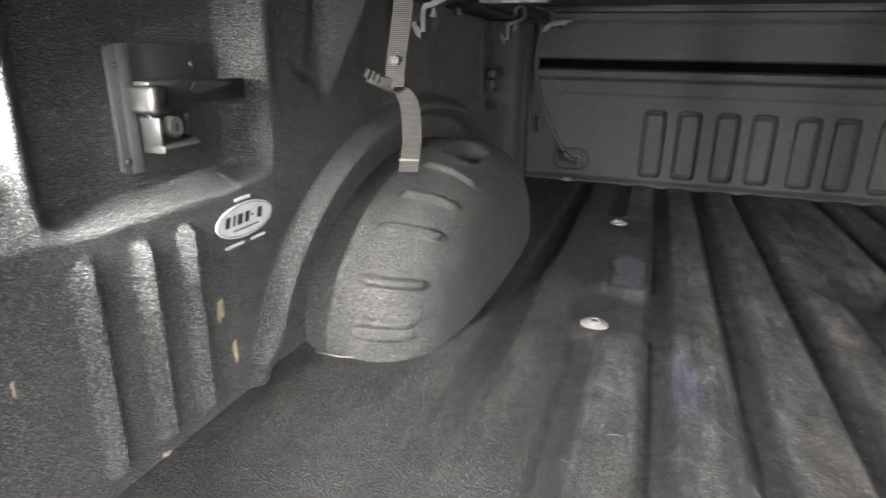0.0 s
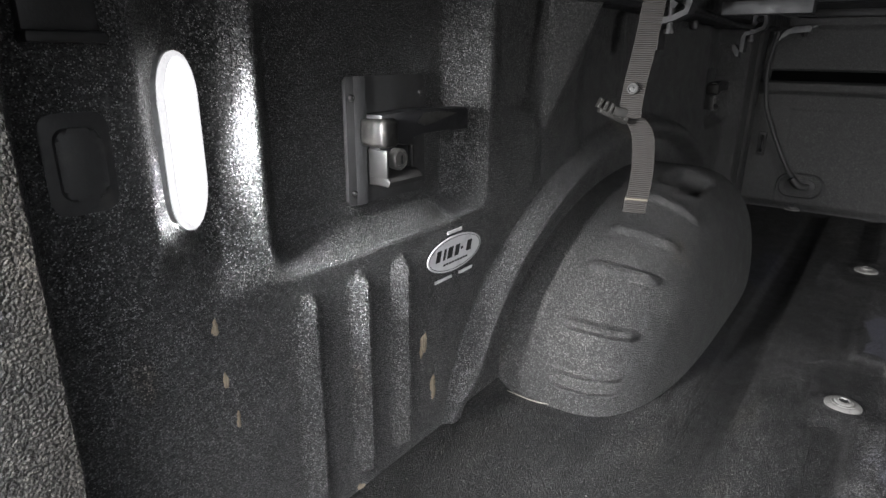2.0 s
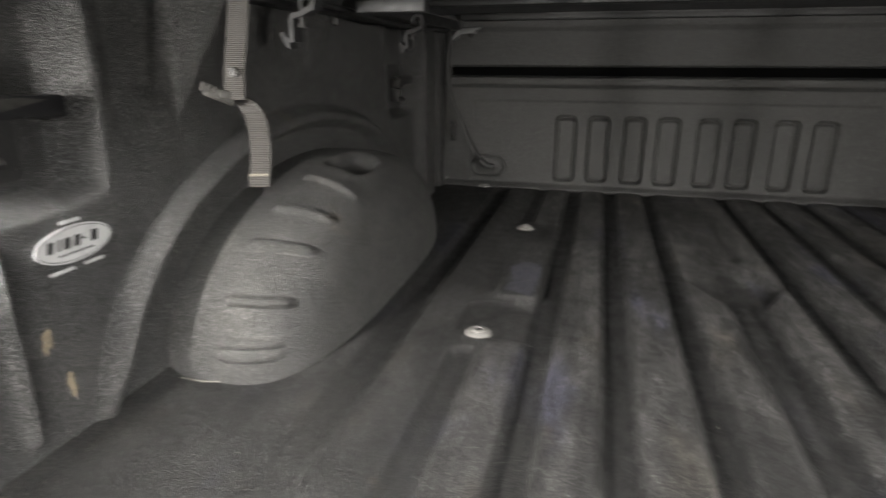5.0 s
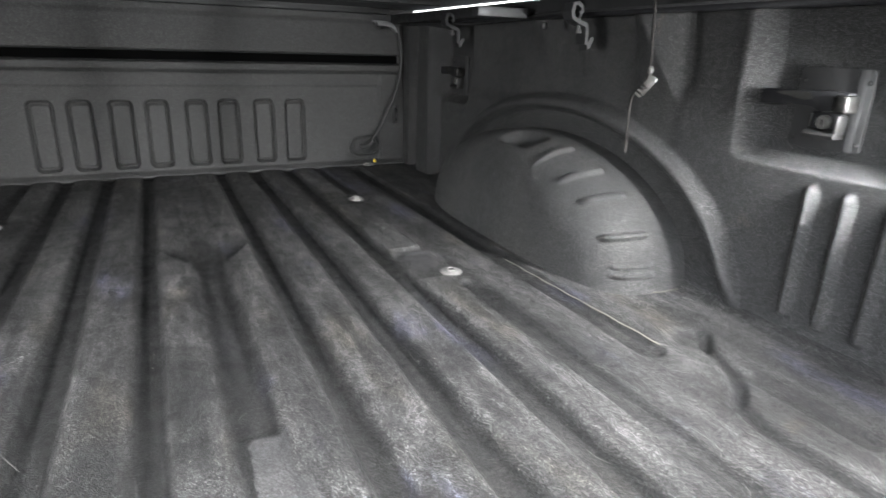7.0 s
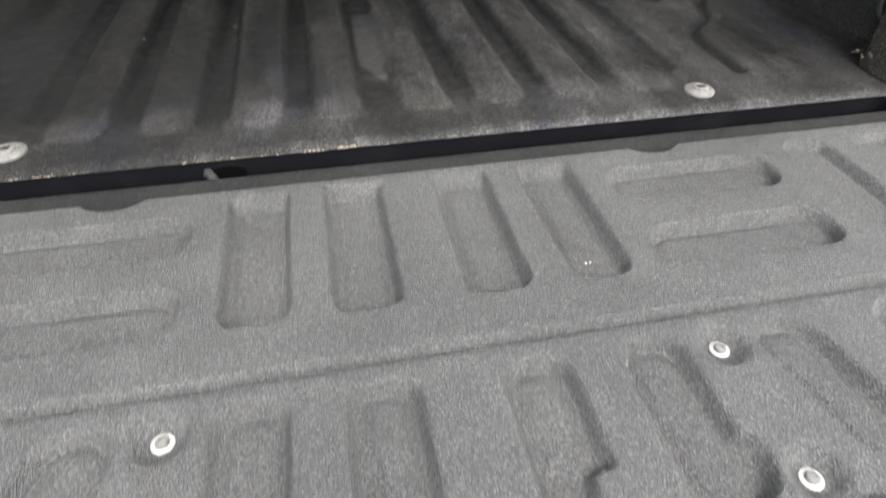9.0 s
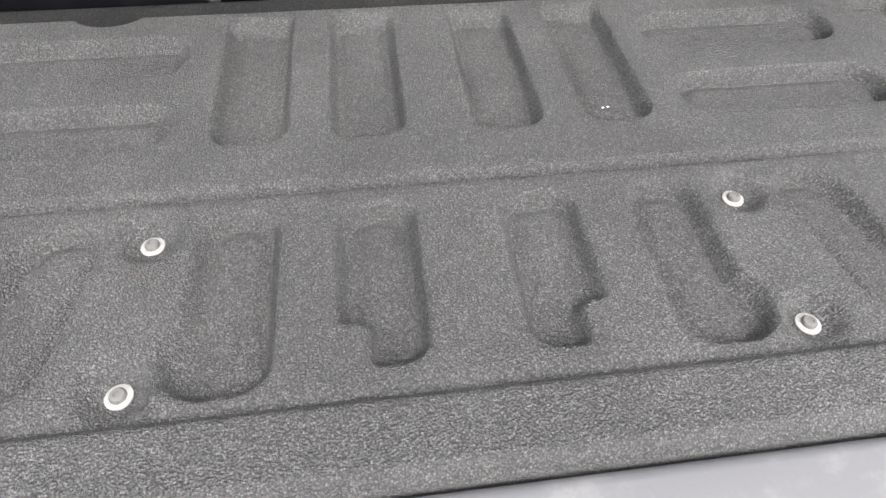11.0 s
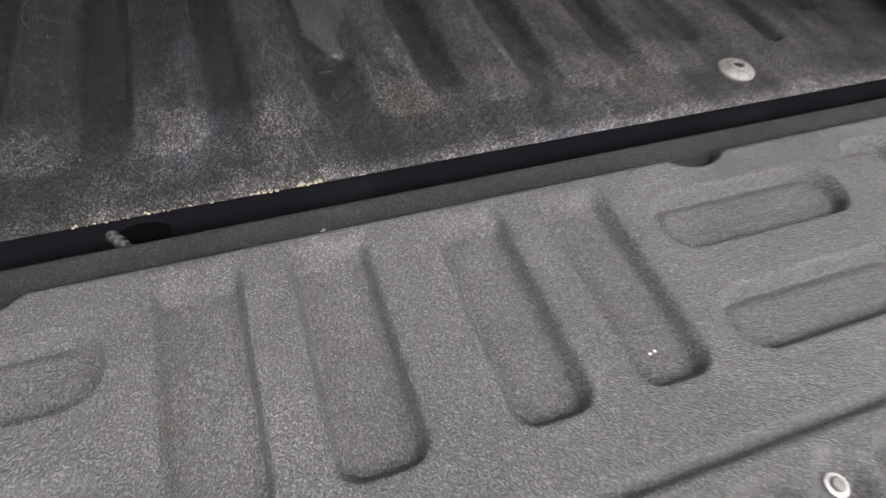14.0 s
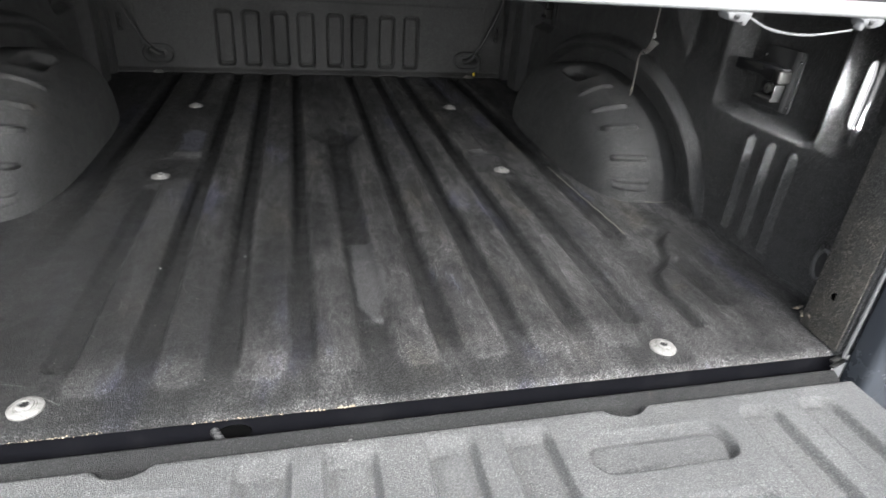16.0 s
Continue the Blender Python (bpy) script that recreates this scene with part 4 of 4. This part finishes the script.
wire = empty("wire", pose(0, 0, 0), "thin pale wire sagging under the rear bar", "wire")
part("strand", tube(spline([(0.385, -0.004, 0.515), (0.42, -0.006, 0.502), (0.47, -0.006, 0.498), (0.53, -0.004, 0.505)], 8), 0.0012, 6), BRACKET, wire, "", True)
for x in (0.372, 0.552):
    lug = empty("wire_bracket", pose(x, 0.0, 0.5145), "small pale clip bracket under the rear bar", "bracket", "rear brackets")
    part("clip_base", outline([(-0.016, 0.004), (0.016, 0.004), (0.013, -0.003), (0.002, -0.006), (-0.012, -0.003)], 0.018, pose(0, 0.009, 0, 90, 0, 0), 0.001), BRACKET, lug, "", True)
    part("clip_hook", box((0.007, 0.010, 0.010), (0.010 if x < 0.45 else -0.012, -0.003, -0.004), 0.002, turn=(0, 20, 0)), BRACKET, lug, "", True)
    part("clip_screw", lathe([(0.0032, 0), (0.0032, 0.0015), (0.002, 0.0024), (0, 0.0024)], 10, pose(-0.004, -0.0092, 0.0, 90, 0, 0)), GUNMETAL, lug, "", True)

# ---- pillars beside the tailgate, sill hole and spring ----
for s in (-1, 1):
    jamb = empty("pillar", pose(s * 0.84, -0.002, 0.2), "glossy dark painted tailgate pillar", "pillar", "tailgate pillars", "structure")
    part("jamb_face", box((0.165, 0.05, 0.66), (s * 0.006, -0.028, -0.02), 0.012, 3), BODY_PAINT, jamb, "", True)
    face = box((0.004, 0.086, 0.49), (-s * 0.0855, 0.050, 0.046), 0.0015, 2, (0, 0, -s * 3.5))
    part("inner_face", face, LINER_PILLAR, jamb, "dusty liner with scuffs", True)
    part("jamb_bead", tube([(-s * 0.083, -0.006, -0.20), (-s * 0.083, -0.006, 0.30)], 0.0032, 8), BRACKET, jamb, "", True)
hole = tagged(part("sill_hole", lathe([(0, 0), (0.014, 0), (0.014, 0.003), (0, 0.003)], 20, pose(-0.203, 0.005, -0.026, 90, 0, 0) @ Matrix.Diagonal((1.5, 0.8, 1, 1))), DARK_RECESS), "dark hole in the sill face", "hole", kind="structure")
coil = [(0.0050 * math.cos(a) - 0.2290 + 0.0005 * a, 0.0045 - 0.00055 * a, -0.0215 + 0.0050 * math.sin(a) - 0.0005 * a) for a in [0.5 * k for k in range(44)]]
spring = empty("spring", pose(0, 0, 0), "small dull coil spring poking out of the sill", "spring")
part("coil", tube(coil, 0.0019, 6), BLACK_STEEL, spring, "", True)
part("core", tube([(-0.229, 0.004, -0.0215), (-0.2185, -0.0075, -0.032)], 0.0040, 8), BLACK_RUBBER, spring, "", True)

# ---- ground outside ----
ground = tagged(part("ground", box((600, 600, 0.2), (0, 0, -0.95)), ASPHALT), "grey asphalt ground under the truck", "ground", kind="structure")
chassis = tagged(part("chassis", box((1.30, 1.9, 0.80), (0, 1.08, -0.452), 0.02), BLACK_PLASTIC), "plain dark truck body under the bed", "truck body", kind="structure")

# ---- wear, dirt and small litter ----


def blob(rx, ry, thick, m, bm, rng, n=11):
    """A small flat irregular patch."""
    ring = [(rx * (0.7 + 0.5 * rng.random()) * math.cos(2 * math.pi * k / n), ry * (0.7 + 0.5 * rng.random()) * math.sin(2 * math.pi * k / n)) for k in range(n)]
    low = [bm.verts.new(m @ Vector((x, y, 0))) for x, y in ring]
    top = bm.verts.new(m @ Vector((0, 0, thick)))
    for k in range(n):
        bm.faces.new((low[k], low[(k + 1) % n], top))


rng = random.Random(7)
chips = bmesh.new()
for x0, x1, n in ((-0.465, -0.36, 50), (-0.255, -0.14, 48), (-0.11, -0.085, 34), (-0.068, -0.045, 60)):
    for k in range(n):
        r = 0.0003 + 0.0009 * rng.random() ** 2.5
        blob(r * 1.6, r, 0.0006, pose(rng.uniform(x0, x1), 0.0052 + 0.0030 * rng.random() ** 2, -0.0064 + 0.0016 * rng.random(), 40), chips, rng, 7)
tagged(part("paint_chips", chips, CHIP), "tan paint chips along the worn sill edge", "paint chips", kind="stuff")
litter = bmesh.new()
for k in range(70):
    x, y = rng.uniform(-0.6, 0.6), rng.uniform(0.05, 1.95)
    r = 0.0010 + 0.0016 * rng.random() ** 3
    blob(r, r * rng.uniform(0.4, 1), 0.0010, pose(x, y, 0.0006, 0, 0, rng.uniform(0, 180)), litter, rng, 7)
for x, y, r in ((-0.416, 0.665, 0.003), (-0.055, -0.034, 0.0030), (-0.215, 0.43, 0.004), (-0.36, 0.40, 0.004)):
    blob(r, r * 0.6, 0.003, pose(x, y, 0.001 if y > 0 else -0.027, 0, 0, rng.uniform(0, 180)), litter, rng, 8)
flecks = bmesh.new()
for x, y in ((0.177, -0.231), (0.172, -0.232), (-0.271, -0.393)):
    blob(0.0016, 0.0012, 0.0010, pose(x, y, GATE_Z + float(gate_relief(np.array([x]), np.array([y]))[0]), 0, 0, 30), flecks, rng, 7)
for x, y, z in ((0.634, 0.83, 0.115), (0.633, 0.80, 0.118), (0.640, 0.81, 0.14), (0.645, 0.88, 0.175), (0.633, 0.76, 0.10)):
    blob(0.0022, 0.0014, 0.0012, pose(x - 0.004, y, z, 0, -80, rng.uniform(0, 180)), litter, rng, 7)
tagged(part("paint_flecks", flecks, PALE_FLECK), "tiny white paint flecks on the open tailgate", "flecks", kind="stuff")
scuffs = bmesh.new()
for k in range(170):
    x, y = rng.uniform(-0.55, 0.60), 0.04 + 1.3 * rng.random() ** 1.4
    turn, long, bend = rng.gauss(90, 38), rng.uniform(0.008, 0.045), rng.uniform(-0.004, 0.004)
    dx, dy = math.cos(radians(turn)) * long / 2, math.sin(radians(turn)) * long / 2
    track = [(x - dx, y - dy), (x + bend, y), (x + dx, y + dy)]
    track = [(a, b, float(floor_height(np.array([a]), np.array([b]))[0]) + 0.0003) for a, b in track]
    ribbon(track, (-dy, dx, 0), rng.uniform(0.0003, 0.0007), 0.0003, scuffs, 4)
tagged(part("floor_scuffs", scuffs, SCUFF), "fine pale scratches scattered over the bed floor", "scratches", kind="stuff")
tagged(part("lint_specks", litter, LINT), "pale lint and grit scattered over the liner", "lint", kind="stuff")


def lying_patch(name, rim, mat, step=0.0025, lift=0.0007):
    """A thin ragged film that follows the floor inside a rim of points."""
    xs, ys = [p[0] for p in rim], [p[1] for p in rim]
    bm, made = bmesh.new(), {}

    def corner(i, j):
        if (i, j) not in made:
            x, y = i * step, j * step
            made[i, j] = bm.verts.new((x, y, float(floor_height(np.array([x]), np.array([y]))[0]) + lift))
        return made[i, j]

    for i in range(int(min(xs) / step) - 2, int(max(xs) / step) + 2):
        for j in range(int(min(ys) / step) - 2, int(max(ys) / step) + 2):
            x, y = (i + 0.5) * step, (j + 0.5) * step
            x += 0.006 * noise.noise((x * 90, y * 90, 0))
            y += 0.006 * noise.noise((x * 90, y * 90, 5))
            within = False
            for (xa, ya), (xb, yb) in zip(rim, rim[1:] + rim[:1]):
                if (ya > y) != (yb > y) and x < xa + (y - ya) * (xb - xa) / (yb - ya):
                    within = not within
            if within:
                bm.faces.new((corner(i, j), corner(i + 1, j), corner(i + 1, j + 1), corner(i, j + 1)))
    return part(name, bm, mat, None, "", True)


worn_rim = [(-0.018, 0.25), (0.0, 0.205), (0.018, 0.192), (0.021, 0.235), (0.040, 0.285), (0.042, 0.36), (0.026, 0.385), (0.034, 0.458), (-0.010, 0.464), (-0.013, 0.40), (-0.017, 0.33)]
tagged(lying_patch("pale_patch", worn_rim, SCUFFED), "pale scuffed patch lying in the centre groove", "scuff", kind="stuff")
pad_rim = [(-0.425, 1.03), (-0.372, 1.012), (-0.366, 1.10), (-0.370, 1.19), (-0.405, 1.20), (-0.428, 1.16), (-0.416, 1.09)]
tagged(lying_patch("pale_patch", pad_rim, BLUE_PATCH), "bluish pale patch on a raised floor pad", "scuff", kind="stuff")
dust_rim = [(0.368, 0.900), (0.402, 0.885), (0.432, 0.925), (0.440, 0.985), (0.405, 0.998), (0.378, 0.975), (0.384, 0.935)]
tagged(lying_patch("pale_patch", dust_rim, SCUFFED), "pale dusty scuff behind a floor bolt", "scuff", kind="stuff")
splash = bmesh.new()
for y, z, ry, rz in ((0.447, 0.132, 0.006, 0.012), (0.466, 0.072, 0.005, 0.013), (0.209, 0.246, 0.003, 0.006), (0.213, 0.205, 0.0025, 0.008), (0.219, 0.165, 0.002, 0.007), (0.347, 0.014, 0.005, 0.004)):
    for k in range(4):
        blob(ry * rng.uniform(0.5, 1), rz * rng.uniform(0.5, 1), 0.0006, pose(-0.8196, y + ry * rng.uniform(-0.6, 0.6), z + rz * rng.uniform(-0.6, 0.6)) @ UPRIGHT, splash, rng, 10)
tagged(part("mud_splashes", splash, MUD), "dried tan mud splashes on the bed wall", "mud", kind="stuff")
for s in (-1, 1):
    clumps = bmesh.new()
    for k in range(34):
        yy, zz = rng.uniform(0.018, 0.080), 0.004 + 0.10 * rng.random() ** 1.8
        r = rng.uniform(0.003, 0.008)
        made = bmesh.ops.create_icosphere(clumps, subdivisions=2, radius=r)["verts"]
        for v in made:
            v.co *= rng.uniform(0.75, 1.2)
        bmesh.ops.transform(clumps, matrix=pose(s * 0.7565, yy, zz) @ Matrix.Diagonal((0.35, 1.2, 0.9, 1)) @ pose(0, 0, 0, 40 * k, 25 * k, 0), verts=made)
    for k in range(16):
        made = bmesh.ops.create_icosphere(clumps, subdivisions=2, radius=rng.uniform(0.003, 0.006))["verts"]
        for v in made:
            v.co *= rng.uniform(0.8, 1.15)
        where = pose(s * rng.uniform(0.758, 0.800), rng.uniform(0.088, 0.122), rng.uniform(0.003, 0.016) + 0.02 * rng.random() ** 3)
        bmesh.ops.transform(clumps, matrix=where @ Matrix.Diagonal((1.1, 1.0, 0.6, 1)), verts=made)
    tagged(part("mud_clumps", clumps, EARTH, None, "", True), "crusted mud at the foot of the tailgate pillar", "mud", kind="stuff")
    seam = [(s * 0.822, 0.612, 0.002), (s * 0.79, 0.6105, 0.002), (s * 0.755, 0.612, 0.002), (s * 0.715, 0.632, 0.002), (s * 0.685, 0.655, 0.001)]
    tagged(part("sealant_bead", tube(spline(seam, 6), 0.0008, 6), SEALANT, None, "", True), "pale sealant bead at the foot of the wheel housing", "sealant", "sealant beads")
    tagged(part("wall_hole", lathe([(0, 0), (0.0075, 0), (0.0075, 0.0012), (0, 0.0012)], 20, pose(s * 0.7535, 0.046, 0.083, 0, -90 * s, 0)), DARK_RECESS), "dark round hole in the tailgate pillar", "hole", "pillar holes", "structure")
line = [(0.604 - 0.022 * max(y - 0.466, 0), y) for y in np.linspace(0.455, 0.90, 24)]
line = [(x + 0.0012 * math.sin(90 * y), y, float(floor_height(np.array([x]), np.array([y]))[0]) + 0.0006) for x, y in line]
tagged(part("floor_scratch", ribbon(line, (1, 0, 0.1), 0.0022, 0.0010, None, 2), SEALANT), "pale scratch along a floor rib", "scratch", kind="stuff")
tag_mark = tagged(part("yellow_tag", lathe([(0.008, 0), (0.007, 0.006), (0.002, 0.016), (0, 0.017)], 10, pose(0.672, 2.000, 0.004)), YELLOW, None, "", True), "tiny yellow plastic tag beside a floor bolt", "tag")
for s in (-1, 1):
    strike = empty("striker_bracket", on_wall(s, 0.8165, 0.140, 0.470), "black steel striker bracket on the bed wall", "bracket", "striker brackets")
    part("bracket_plate", box((0.010, 0.038, 0.056), (0.004, 0, 0), 0.003), BLACK_STEEL, strike, "", True)
    part("bracket_lip", box((0.016, 0.040, 0.006), (0.008, 0, -0.029), 0.002), BLACK_STEEL, strike, "", True)
    seal = empty("corner_seal", pose(s * 0.752, -0.004, -0.004), "bent bare metal strip at the sill corner", "strip", "corner strips")
    part("strip", box((0.034, 0.008, 0.005), (0, 0, 0), 0.0015, turn=(0, -8 * s, 12 * s)), GUNMETAL, seal)
    part("lower_strip", box((0.036, 0.008, 0.004), (0.002 * s, -0.003, -0.009), 0.0015, turn=(0, -8 * s, 14 * s)), GUNMETAL, seal)
